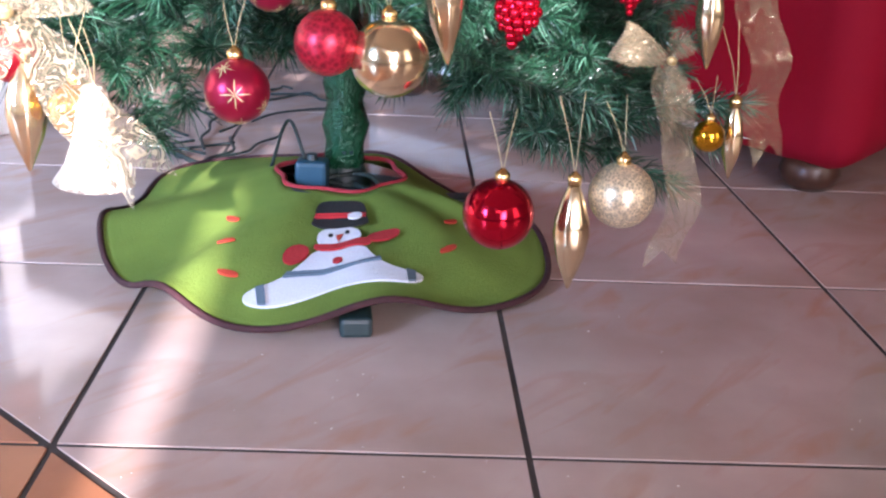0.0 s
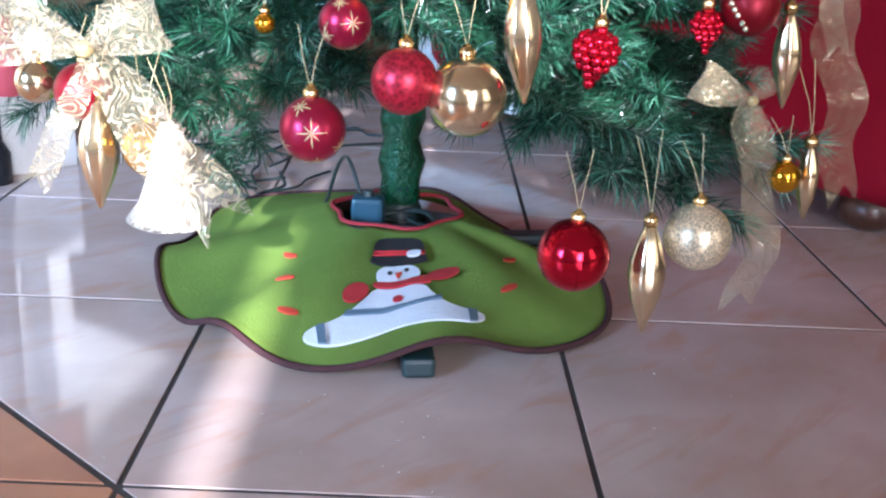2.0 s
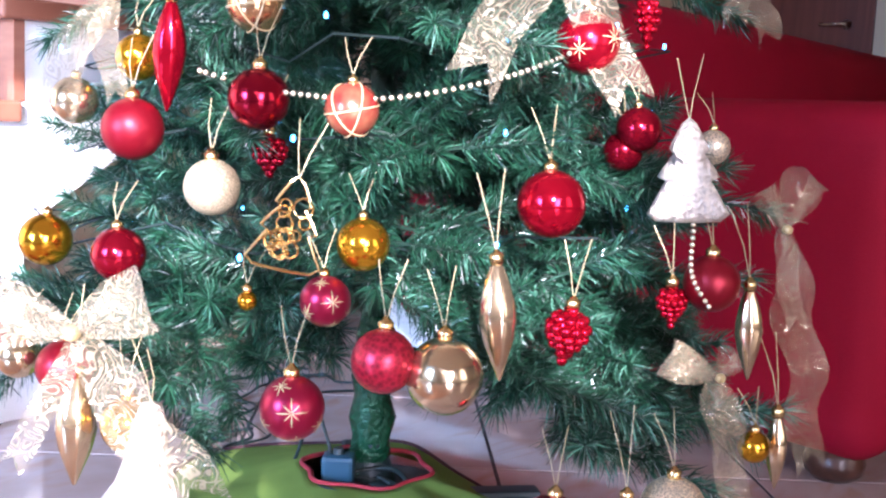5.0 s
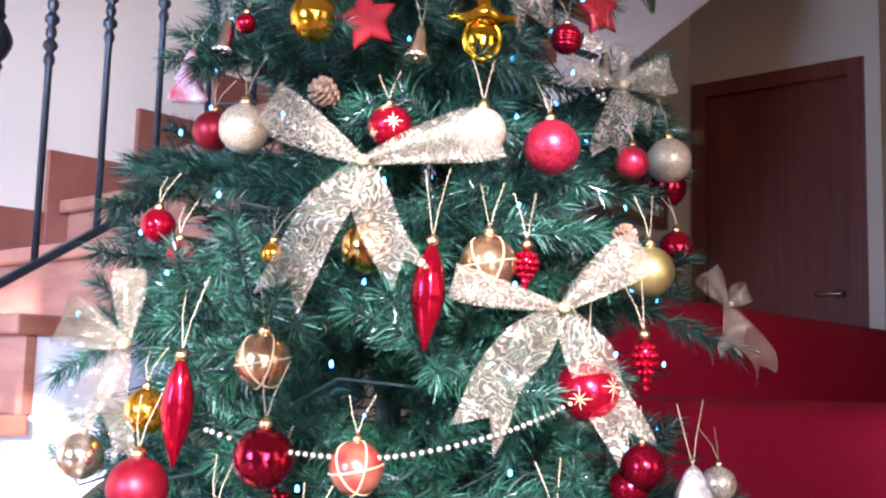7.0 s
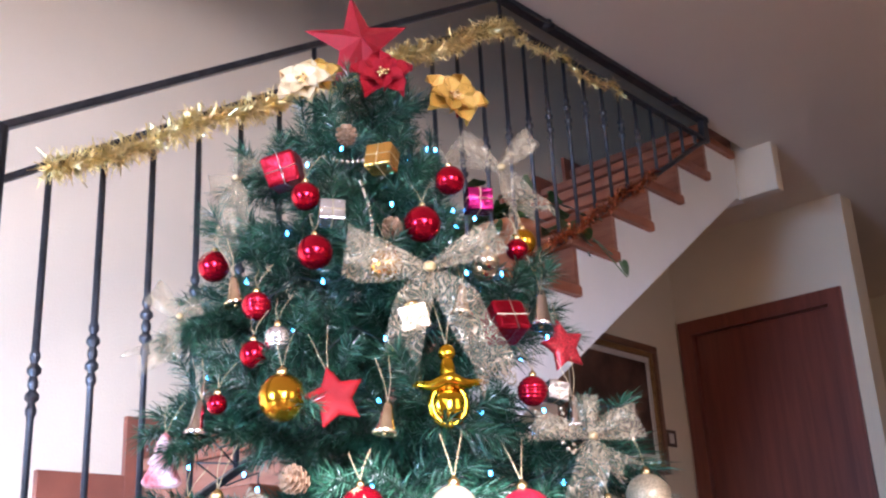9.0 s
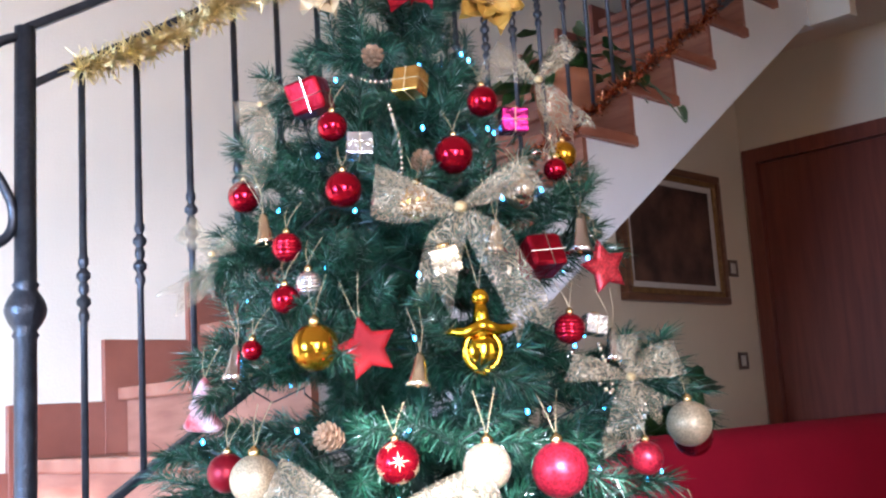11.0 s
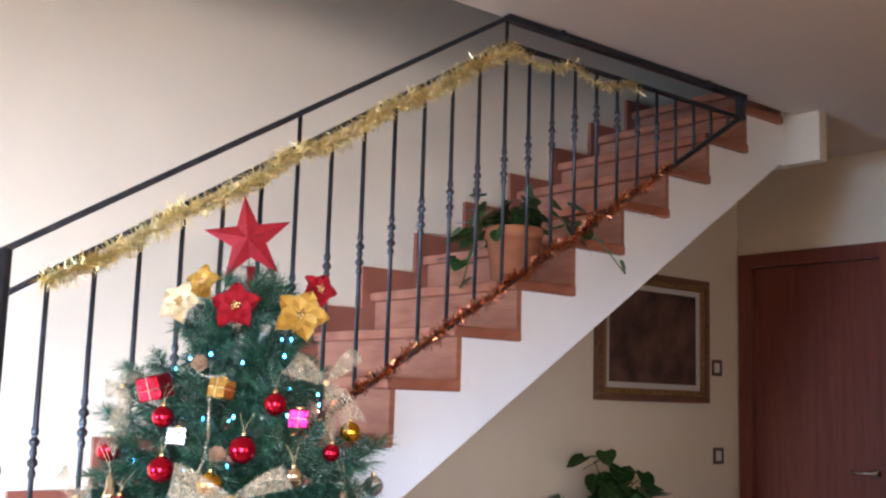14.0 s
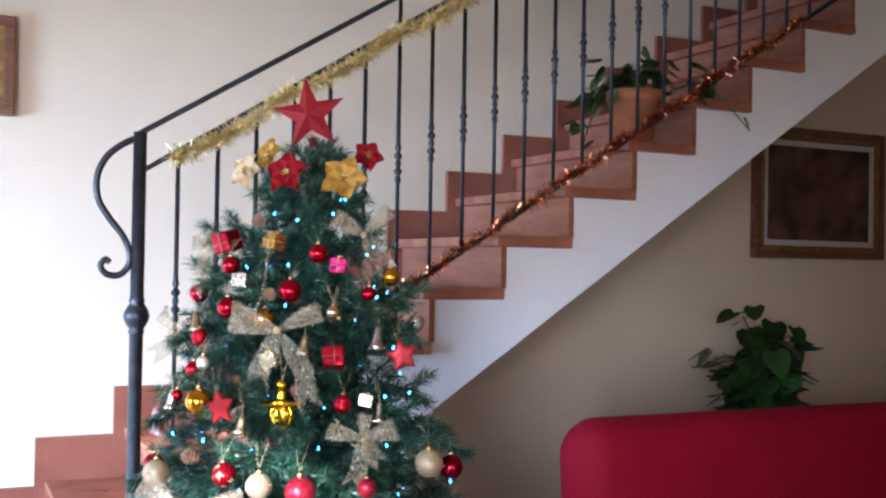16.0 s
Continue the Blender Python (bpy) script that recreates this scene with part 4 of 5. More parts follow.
stand2 = empty("plant_stand", Matrix.Translation((3.55, 2.50, 0)), "dark wooden plant stand by the wall", "plant stand")
part("top", lathe([(0, 0.45), (0.15, 0.45), (0.155, 0.465), (0.15, 0.48), (0, 0.48)], 24), DARK_WOOD, stand2, smooth=True)
for a in (0.5, 2.6, 4.7):
    part("leg", tube([(0.10 * math.cos(a), 0.10 * math.sin(a), 0.452), (0.13 * math.cos(a), 0.13 * math.sin(a), 0.0)], 0.014, 8), DARK_WOOD, stand2)
pothos("potted_pothos", 3.55, 2.50, 0.481, 0.12, 0.17, 299, 0.19, 0.53, "bushy green pothos in a clay pot on a stand", 4, size=(0.085, 0.13))
pothos("stair_plant", 2.53, 2.05, level(10) + 0.003, 0.10, 0.2, 90, 0.16, 0.13, "trailing green plant in a terracotta pot on a stair tread", 9, 0.0, (0.05, 0.085), ((0.32, -0.19, 0.13), (0.38, -0.2, 0.06), (-0.17, 0.04, 0.08), (-0.19, 0.06, -0.03), (-0.12, 0.10, 0.2)))

# ---- ornaments on the tree ----
STYLE = {
    "red_shiny": mat("red_lacquer_bauble", (0.46, 0.006, 0.022), 0.12, metal=0.85),
    "red_dark": mat("dark_red_bauble", (0.30, 0.006, 0.02), 0.14, metal=0.85),
    "red_matt": mat("matt_red_bauble", (0.24, 0.005, 0.014), 0.40, metal=0.6),
    "red_glitter": glitter("red_glitter", (0.42, 0.018, 0.04), 0.35, 0.6, 240, 1.0),
    "red_flake": mat("red_flake_ground", (0.48, 0.008, 0.025), 0.2, metal=0.8),
    "raspberry_flake": mat("raspberry_ground", (0.36, 0.014, 0.05), 0.3, metal=0.7),
    "red_striped": mat("ribbed_red_foil", (0.52, 0.01, 0.03), 0.2, metal=0.8),
    "silver_striped": mat("ribbed_silver", (0.75, 0.72, 0.68), 0.2, metal=0.9),
    "silver": mat("silver_shine", (0.78, 0.76, 0.73), 0.14, metal=1.0),
    "gold_pale": mat("pale_gold", (0.78, 0.62, 0.40), 0.16, metal=0.95),
    "gold_deep": mat("deep_gold", (0.72, 0.36, 0.02), 0.14, metal=0.95),
    "gold_matt": mat("matt_gold", (0.55, 0.42, 0.14), 0.36, metal=0.8),
    "gold_mirror": mat("mirror_gold", (0.70, 0.44, 0.12), 0.08, metal=1.0),
    "gold_pattern": mat("patterned_gold", (0.74, 0.52, 0.26), 0.18, metal=0.9, color2=(0.52, 0.25, 0.12), scale=60),
    "salmon_pattern": mat("salmon_and_gold", (0.46, 0.03, 0.03), 0.24, metal=0.6, color2=(0.56, 0.24, 0.12), scale=44),
    "champagne_glitter": glitter("champagne_glitter", (0.68, 0.56, 0.38)),
    "pearl": glitter("pearl_glitter", (0.47, 0.375, 0.235), 0.42, 0.4, 600, 0.5),
    "ivory": mat("ivory_sequins", (0.78, 0.69, 0.57), 0.42, metal=0.25, var=0.3, scale=150, bump=1.0, bscale=170),
    "red_foil": mat("red_foil", (0.30, 0.003, 0.012), 0.32, metal=0.8, bump=0.3, bscale=90),
    "magenta_foil": mat("magenta_foil", (0.30, 0.01, 0.09), 0.25, metal=0.85, bump=0.3, bscale=90),
    "gold_foil": mat("gold_foil", (0.72, 0.42, 0.10), 0.2, metal=0.9, bump=0.3, bscale=90),
    "silver_foil": mat("silver_foil", (0.75, 0.75, 0.74), 0.2, metal=0.9, bump=0.3, bscale=90),
    "champagne_foil": mat("champagne_foil", (0.76, 0.64, 0.42), 0.25, metal=0.8, bump=0.3, bscale=90),
}
LOOK = {"red_shiny": "shiny red", "red_dark": "dark red mirrored", "red_matt": "matt red", "red_glitter": "red glittered", "red_flake": "red snowflake-painted", "raspberry_flake": "raspberry snowflake-painted",
        "red_striped": "ribbed red", "silver_striped": "ribbed silver", "silver": "silver", "gold_pale": "pale gold", "gold_deep": "deep gold", "gold_matt": "matt gold", "gold_mirror": "mirrored gold",
        "gold_pattern": "gold patterned", "salmon_pattern": "salmon and gold patterned", "champagne_glitter": "champagne glittered", "pearl": "pearl glittered", "ivory": "ivory glittered",
        "red_foil": "red foil", "magenta_foil": "magenta foil", "gold_foil": "gold foil", "silver_foil": "silver foil", "champagne_foil": "champagne foil"}
CAP = mat("gilt_cap", (0.72, 0.52, 0.24), 0.25, metal=1.0)
CORD = mat("gold_cord", (0.62, 0.50, 0.28), 0.5, metal=0.3, var=0.3, scale=200)
FLAKE = mat("pale_gold_flake_paint", (0.66, 0.50, 0.27), 0.5, metal=0.2)
orn = random.Random(21)
BALL = {}
SHARED = {}


def outward(x, y):
    return math.degrees(math.atan2(y - AY, x - AX))


def facing(x, y):
    """Between straight outwards and towards the camera, to fit its view."""
    return 0.35 * (outward(x, y) % 360) + 0.65 * 225


def cord_loop(parent, top, reach=0.055):
    """A thin gold loop from the ornament's cap up to its branch, leaning inwards."""
    key = ("cord", round(top, 3), round(reach, 2))
    w = 0.0085
    if key not in SHARED:
        v = tube([(0, 0, top - 0.002), (-0.004, w * 0.5, top + reach * 0.4), (-0.014, w * 1.6, top + reach)], 0.00042, 5)
        tube([(0, 0, top - 0.002), (-0.004, -w * 0.7, top + reach * 0.45), (-0.016, -w * 1.3, top + reach * 0.95)], 0.00042, 5, v)
        SHARED[key] = part("cord", v, CORD, parent)
    else:
        like("cord", SHARED[key], Matrix(), parent)


def cap_on(parent, top, s=1.0):
    key = ("cap", round(s, 2))
    if key not in SHARED:
        SHARED[key] = part("cap", lathe([(0, -0.004 * s), (0.0075 * s, -0.004 * s), (0.008 * s, 0.006 * s), (0.005 * s, 0.0085 * s), (0.002 * s, 0.012 * s), (0, 0.012 * s)], 14), CAP, parent, "gilt cap", True)
        SHARED[key].location = (0, 0, top)
    else:
        like("cap", SHARED[key], Matrix.Translation((0, 0, top)), parent)


def flake_marks(parent, r):
    """Six-armed stars standing just proud of the ball."""
    bm = bmesh.new()
    for yaw, pitch, size in ((10, 5, 0.5), (70, -25, 0.36), (-55, -20, 0.4), (130, 10, 0.5), (-120, 0, 0.5), (20, -60, 0.35), (-20, 52, 0.35)):
        m = pose(0, 0, 0, 0, -pitch, yaw)
        for k in range(8):
            t = 2 * math.pi * k / 8
            ln = r * size * (1.0 if k % 2 == 0 else 0.65)
            rad = Vector((0, math.cos(t), math.sin(t)))
            nor = Vector((0, -math.sin(t), math.cos(t)))
            pts = []
            for q, wd in ((0.06, 0.0003), (0.55, 0.0006), (1.0, 0.0002)):
                p = (Vector((r, 0, 0)) + rad * ln * q).normalized() * (r + 0.0006)
                pts.append((m @ (p + nor * wd), m @ (p - nor * wd)))
            vv = [(bm.verts.new(a), bm.verts.new(b)) for a, b in pts]
            for (a, b), (c, d) in zip(vv, vv[1:]):
                bm.faces.new((a, b, d, c))
    part("snowflake_paint", bm, FLAKE, parent, "pale painted snowflakes")


def bauble(style, x, y, z, d):
    o = empty("bauble", pose(x, y, z, orn.uniform(-4, 4), orn.uniform(-4, 4), outward(x, y) + orn.uniform(-15, 15)), LOOK[style] + " Christmas bauble hanging on the tree", "bauble", "tree baubles")
    r = d / 2
    key = (style, round(d, 3))
    if key in BALL:
        ball = like("ball", BALL[key], Matrix(), o)
    elif "striped" in style:
        pr = [(0, -r)] + [(r * math.cos(a) * (1 + 0.035 * math.cos(a * 22)), r * math.sin(a)) for a in (math.pi * (k / 48 - 0.5) for k in range(1, 48))] + [(0, r)]
        ball = BALL[key] = part("ball", lathe(pr, 28), STYLE[style], o, smooth=True)
    else:
        ball = BALL[key] = part("ball", sphere(r, u=36, v=22), STYLE[style], o, smooth=True)
    cap_on(ball, r, 0.6 if d < 0.05 else 0.85)
    if "flake" in style:
        flake_marks(ball, r)
    if "pattern" in style:
        for tilt, turn in ((12, 0), (78, 25), (62, 150)):
            ring = tube([pose(0, 0, 0, tilt, 0, turn) @ Vector(((r + 0.0002) * math.cos(a), (r + 0.0002) * math.sin(a), 0)) for a in (2 * math.pi * k / 40 for k in range(40))], 0.0008, 6, closed=True)
            part("gilt_band", ring, FLAKE, ball, "raised gilt band")
    cord_loop(o, r + 0.008, 0.032 if d < 0.05 else 0.05)
    return o


def finial(style, x, y, z, length, w):
    o = empty("finial_ornament", pose(x, y, z, orn.uniform(-5, 5), orn.uniform(-5, 5), outward(x, y)), LOOK[style] + " spindle-shaped ornament hanging on the tree", "tree ornament", "spindle ornaments")
    h, r = length / 2, w / 2
    pr = [(0, -h), (r * 0.10, -h * 0.97), (r * 0.42, -h * 0.7), (r * 0.78, -h * 0.38), (r, -h * 0.02), (r * 0.93, h * 0.25), (r * 0.68, h * 0.55), (r * 0.36, h * 0.8), (r * 0.2, h * 0.9), (0, h * 0.9)]
    bm = lathe(pr, 40)
    for v in bm.verts:
        a = math.atan2(v.co.y, v.co.x)
        k = 1 - 0.05 * abs(math.sin(4 * a))
        v.co.x *= k
        v.co.y *= k
    part("spindle", bm, STYLE[style], o, smooth=True)
    cap_on(o, h * 0.9, 0.8)
    cord_loop(o, h * 0.9 + 0.008, 0.07)


def berry(style, x, y, z, w, h):
    o = empty("berry_ornament", pose(x, y, z, orn.uniform(-8, 8), orn.uniform(-8, 8), outward(x, y)), LOOK[style] + " berry-cluster ornament hanging on the tree", "tree ornament", "berry ornaments")
    rows = 7
    rad = lambda f: w / 2 * math.sin(math.pi * (0.06 + 0.86 * f) ** 1.35) * 0.95
    b0 = w * 0.13
    first = None
    for i in range(rows):
        f = i / (rows - 1)
        R0 = max(0.0, rad(f) - b0 * 0.55)
        n = max(1, round(2 * math.pi * R0 / (b0 * 1.75)))
        for k in range(n):
            a = 2 * math.pi * (k + 0.5 * (i % 2)) / n
            m = Matrix.Translation((R0 * math.cos(a), R0 * math.sin(a), -h / 2 + b0 + f * (h - 2 * b0)))
            if first is None:
                first = part("berry", sphere(b0, u=10, v=7), STYLE[style], o, smooth=True)
                first.matrix_basis = m
            else:
                like("berry", first, m, o)
    part("core", lathe([(0, -h * 0.44), (w * 0.16, -h * 0.3), (w * 0.36, 0.08 * h), (w * 0.36, h * 0.28), (0, h * 0.46)], 16), STYLE[style], o, smooth=True)
    cap_on(o, h * 0.47, 0.8)
    cord_loop(o, h * 0.47 + 0.008, 0.05)


RIBBON = {"lace": lace("sheer_gold_ribbon", (0.60, 0.51, 0.34), 0.22), "organza": lace("plain_gold_organza", (0.52, 0.42, 0.26), 0.26, 0.46)}
KNOT = mat("gold_knot", (0.66, 0.50, 0.24), 0.35, metal=0.4, var=0.3, scale=60, bump=0.3, bscale=200)


def bow(x, y, z, loops, tails, cloth="lace"):
    """A sheer ribbon bow turned mostly towards the camera. loops and tails: (bearing in degrees up from the bow's
    right, length, width).
    """
    o = empty("ribbon_bow", pose(x, y, z, 0, 0, facing(x, y)) @ pose(0.012, 0, 0, 0, 0, 0), "sheer gold lace ribbon bow tied to the tree" if cloth == "lace" else "thin plain gold organza bow tied to the tree", "bow", "ribbon bows")
    for ang, ln, w in loops:
        bm = bmesh.new()
        d = Vector((0, math.cos(radians(ang)), math.sin(radians(ang))))
        n = Vector((0, -d.z, d.y))
        out = Vector((1, 0, 0))
        prev = None
        sag = orn.uniform(-0.12, 0.12)
        for k in range(25):
            t = k / 24
            a = 2 * math.pi * t
            reach = ln * (0.5 - 0.5 * math.cos(a))
            p = d * reach + out * (0.34 * w * math.sin(a) * (0.35 + reach / ln) + 0.006) + n * (sag * ln * (reach / ln) ** 2)
            half = 0.5 * w * (0.16 + 0.86 * min(1.0, reach / ln * 1.25) ** 0.8)
            lean = (n + out * (0.45 if t < 0.5 else -0.3)).normalized()
            row = []
            for q in range(9):
                u = q / 8 - 0.5
                crease = 0.10 * w * math.cos(u * 9) * (1 - reach / ln) + 0.05 * w * math.sin(u * 6 + 5 * t)
                row.append(bm.verts.new(p + lean * (2 * u * half) + out * crease))
            if prev:
                for q in range(8):
                    bm.faces.new((prev[q], prev[q + 1], row[q + 1], row[q]))
            prev = row
        part("loop", bm, RIBBON[cloth], o, smooth=True)
    for ang, ln, w in tails:
        bm = bmesh.new()
        d = Vector((0, math.cos(radians(ang)), math.sin(radians(ang))))
        n = Vector((0, -d.z, d.y))
        out = Vector((1, 0, 0))
        prev = None
        wave, roll, curve = orn.uniform(0, 6), orn.uniform(-0.7, 0.7), orn.uniform(-0.09, 0.09)
        steps = max(16, int(ln / 0.007))
        for k in range(steps + 1):
            t = k / steps
            p = d * (ln * t) + n * (curve * ln * math.sin(math.pi * t)) + out * (0.004 + 0.010 * math.sin(16 * ln * t * 4 + wave) * min(1, 3 * t) + 0.012 * t)
            half = 0.5 * w * (0.2 + 0.8 * min(1.0, 3.2 * t) ** 0.7)
            tw = roll * math.sin(2.2 * t + wave * 0.3)
            lean = (n * math.cos(tw) + out * math.sin(tw)).normalized()
            row = []
            for q in range(9):
                u = q / 8 - 0.5
                cut = d * (-0.55 * w * (1 - 2 * abs(u)) * max(0.0, (t - 0.75) / 0.25))
                crease = 0.14 * w * math.cos(u * 10) * max(0.0, 1 - 3 * t) + 0.06 * w * math.sin(5 * u + 9 * t + wave)
                row.append(bm.verts.new(p + lean * (2 * u * half) + out * crease + cut))
            if prev:
                for q in range(8):
                    bm.faces.new((prev[q], prev[q + 1], row[q + 1], row[q]))
            prev = row
        part("tail", bm, RIBBON[cloth], o, smooth=True)
    s = 0.15 * max(w for _, _, w in loops)
    kn = sphere(1, Matrix.Translation((0.012, 0, 0)) @ Matrix.Diagonal((s * 0.8, s * 0.85, s * 0.75, 1)), u=18, v=12)
    for v in kn.verts:
        v.co.x += 0.10 * s * math.sin(v.co.z / s * 9)
    part("knot", kn, KNOT, o, "gathered gold knot", True)


def gift(style, x, y, z, w):
    o = empty("gift_ornament", pose(x, y, z, orn.uniform(-20, 20), orn.uniform(-20, 20), facing(x, y) + orn.uniform(-30, 30)), LOOK[style] + " little gift box ornament on the tree", "tree ornament", "gift box ornaments")
    h = w / 2
    if style == "red_foil":
        bx = box(-h, -h, -h * 0.95, h, h, h * 0.95, h * 0.22, seg=3)
        for v in bx.verts:
            v.co += Vector((noise.noise(v.co * 130), noise.noise(v.co * 130 + Vector((5, 0, 0))), noise.noise(v.co * 130 + Vector((0, 7, 0))))) * h * 0.10
        part("parcel", bx, STYLE[style], o)
        rb = tube([(h * 1.03 * a, h * 0.1, h * 1.0 * b) for a, b in ((-1, -1), (1, -1), (1, 1), (-1, 1))], 0.0007, 6, closed=True)
        tube([(h * 1.03 * a, h * 1.03 * b, -h * 0.1) for a, b in ((-1, -1), (1, -1), (1, 1), (-1, 1))], 0.0007, 6, rb, closed=True)
        part("ribbon", rb, STYLE["silver"], o, "thin silver ribbon")
        return
    part("box", box(-h * 0.8, -h, -h * 0.9, h * 0.8, h, h * 0.9, h * 0.12), STYLE[style], o)
    b = box(-h * 0.83, -h * 0.04, -h * 0.93, h * 0.83, h * 0.04, h * 0.93, h * 0.04)
    box(-h * 0.83, -h * 1.03, -h * 0.035, h * 0.83, h * 1.03, h * 0.035, h * 0.04, b)
    part("ribbon", b, KNOT, o, "thin gold ribbon")
    part("ribbon_bow_top", sphere(1, Matrix.Translation((0, 0, h * 1.0)) @ Matrix.Diagonal((h * 0.25, h * 0.55, h * 0.22, 1)), u=12, v=8), CAP, o, smooth=True)


def star_outline(r, inner=0.45, n=5, start=90):
    return [((r if k % 2 == 0 else r * inner) * math.cos(radians(start + 180 * k / n)), (r if k % 2 == 0 else r * inner) * math.sin(radians(start + 180 * k / n))) for k in range(2 * n)]


RED_WOOD = mat("red_painted_wood", (0.36, 0.012, 0.014), 0.6, spec=0.2, var=0.3, scale=40, bump=0.2)
RED_SEQUIN = glitter("red_sequins", (0.45, 0.025, 0.035), 0.35, 0.4, 260, 1.0)
STAND_UP = Matrix(((0, 0, 1, 0), (1, 0, 0, 0), (0, 1, 0, 0), (0, 0, 0, 1)))


def puffy(outline, thick):
    bm = bmesh.new()
    n = len(outline)
    front, back = [], []
    for q, zz in ((1.0, 0.0), (0.97, 0.38), (0.88, 0.70), (0.72, 0.9), (0.45, 1.0)):
        front.append([bm.verts.new((px * q, py * (q + 0.02), thick * zz)) for px, py in outline])
        back.append([bm.verts.new((px * q, py * (q + 0.02), -thick * zz)) for px, py in outline] if zz else front[0])
    for rings in (front, back):
        for a, b in zip(rings, rings[1:]):
            for k in range(n):
                bm.faces.new((a[k], a[(k + 1) % n], b[(k + 1) % n], b[k]))
        bm.faces.new(rings[-1])
    bmesh.ops.recalc_face_normals(bm, faces=bm.faces[:])
    bm.transform(STAND_UP)
    return bm


def felt_star(style, x, y, z, d):
    o = empty("star_ornament", pose(x, y, z, 14, 0, facing(x, y)), "flat red star ornament on a cord on the tree", "tree ornament", "star ornaments")
    part("star", puffy(star_outline(d * 0.57, 0.54), 0.006), RED_WOOD if style == "red_wood" else RED_SEQUIN, o)
    cord_loop(o, d * 0.45, 0.06)


YELLOW_GOLD = mat("yellow_gold_mirror", (0.84, 0.52, 0.02), 0.1, metal=1.0)


def gold_figure(x, y, z, h):
    o = empty("figure_ornament", pose(x, y, z, 0, 0, facing(x, y)), "shiny yellow-gold plain figure-shaped ornament hanging on the tree", "tree ornament")
    lower = [Vector((0, 0.21 * h * math.cos(a) * (1 + 0.10 * math.sin(a)), -0.27 * h + 0.24 * h * math.sin(a))) for a in (2 * math.pi * k / 28 for k in range(28))]
    part("lower_ring", tube(lower, 0.05 * h, 10, closed=True), YELLOW_GOLD, o, smooth=True)
    arms = smooth_path([(0, -0.44 * h, 0.0), (0.008, -0.2 * h, -0.035 * h), (0.014, 0, 0.03 * h), (0.008, 0.2 * h, -0.02 * h), (0, 0.44 * h, 0.02 * h)], 5)
    part("arms", tube(arms, [0.035 * h + 0.05 * h * math.sin(math.pi * k / (len(arms) - 1)) for k in range(len(arms))], 10), YELLOW_GOLD, o, smooth=True)
    part("belly", sphere(1, Matrix.Translation((0, 0, -0.25 * h)) @ Matrix.Diagonal((0.13 * h, 0.215 * h, 0.25 * h, 1)), u=20, v=14), YELLOW_GOLD, o, smooth=True)
    part("chest", sphere(1, Matrix.Translation((0.004, 0, 0.10 * h)) @ Matrix.Diagonal((0.09 * h, 0.10 * h, 0.27 * h, 1)), u=20, v=14), YELLOW_GOLD, o, smooth=True)
    part("head", sphere(1, Matrix.Translation((0.004, 0, 0.38 * h)) @ Matrix.Diagonal((0.09 * h, 0.11 * h, 0.11 * h, 1)), u=20, v=14), YELLOW_GOLD, o, smooth=True)
    cord_loop(o, h * 0.5, 0.06)


def bell(style, x, y, z, h):
    o = empty("bell_ornament", pose(x, y, z, orn.uniform(-8, 8), orn.uniform(-8, 8), 0), LOOK[style] + " little bell ornament hanging on the tree", "tree ornament", "bell ornaments")
    a = h / 2
    part("bell", lathe([(0, a), (a * 0.2, a * 0.97), (a * 0.32, a * 0.6), (a * 0.42, -a * 0.1), (a * 0.58, -a * 0.65), (a * 0.8, -a), (a * 0.72, -a), (a * 0.5, -a * 0.6), (0, -a * 0.4)], 24), STYLE[style], o, smooth=True)
    part("clapper", sphere(a * 0.16, Matrix.Translation((0, 0, -a * 0.95)), u=10, v=7), CAP, o, smooth=True)
    cord_loop(o, a, 0.05)


CONE = mat("gilded_pinecone", (0.34, 0.21, 0.12), 0.55, var=0.4, scale=60, metal=0.2)


def pinecone(x, y, z, d):
    o = empty("pinecone", pose(x, y, z, orn.uniform(-40, 40), 70, outward(x, y)), "small brown pine cone with gilded scales on the tree", "pine cone", "pine cones")
    first = None
    for i in range(7):
        f = i / 6
        R0 = d * 0.5 * math.sin(math.pi * (0.2 + 0.75 * f))
        n = max(4, int(9 * math.sin(math.pi * (0.2 + 0.7 * f))))
        for k in range(n):
            m = pose(0, 0, d * (f - 0.5), 0, 0, 360 * (k + 0.5 * (i % 2)) / n) @ pose(0, 0, 0, 0, -28, 0) @ Matrix.Scale(R0, 4)
            if first is None:
                first = part("scale", box(0.15, -0.2, -0.05, 1.0, 0.2, 0.05, 0.03, seg=1), CONE, o)
                first.matrix_basis = m
            else:
                like("scale", first, m, o)
    part("core", lathe([(0, -d * 0.5), (d * 0.2, -d * 0.2), (d * 0.16, d * 0.3), (0, d * 0.5)], 10), CONE, o)


def tree_outline(h):
    pts = [(0.0, 0.5), (0.07, 0.44), (0.15, 0.29), (0.18, 0.22), (0.13, 0.18), (0.23, 0.05), (0.285, -0.04), (0.21, -0.08), (0.31, -0.26), (0.38, -0.38), (0.3, -0.45), (0.1, -0.46)]
    return [(a * h, b * h) for a, b in pts] + [(-a * h, b * h) for a, b in pts[:0:-1]]


def white_tree(x, y, z, h):
    o = empty("tree_shaped_ornament", pose(x, y, z, 3, 0, 212), "ivory sequined tree-shaped ornament on a cord", "tree ornament")
    part("padded_tree", puffy(tree_outline(h), 0.02), STYLE["ivory"], o, smooth=True)
    cord_loop(o, h * 0.5, 0.06)


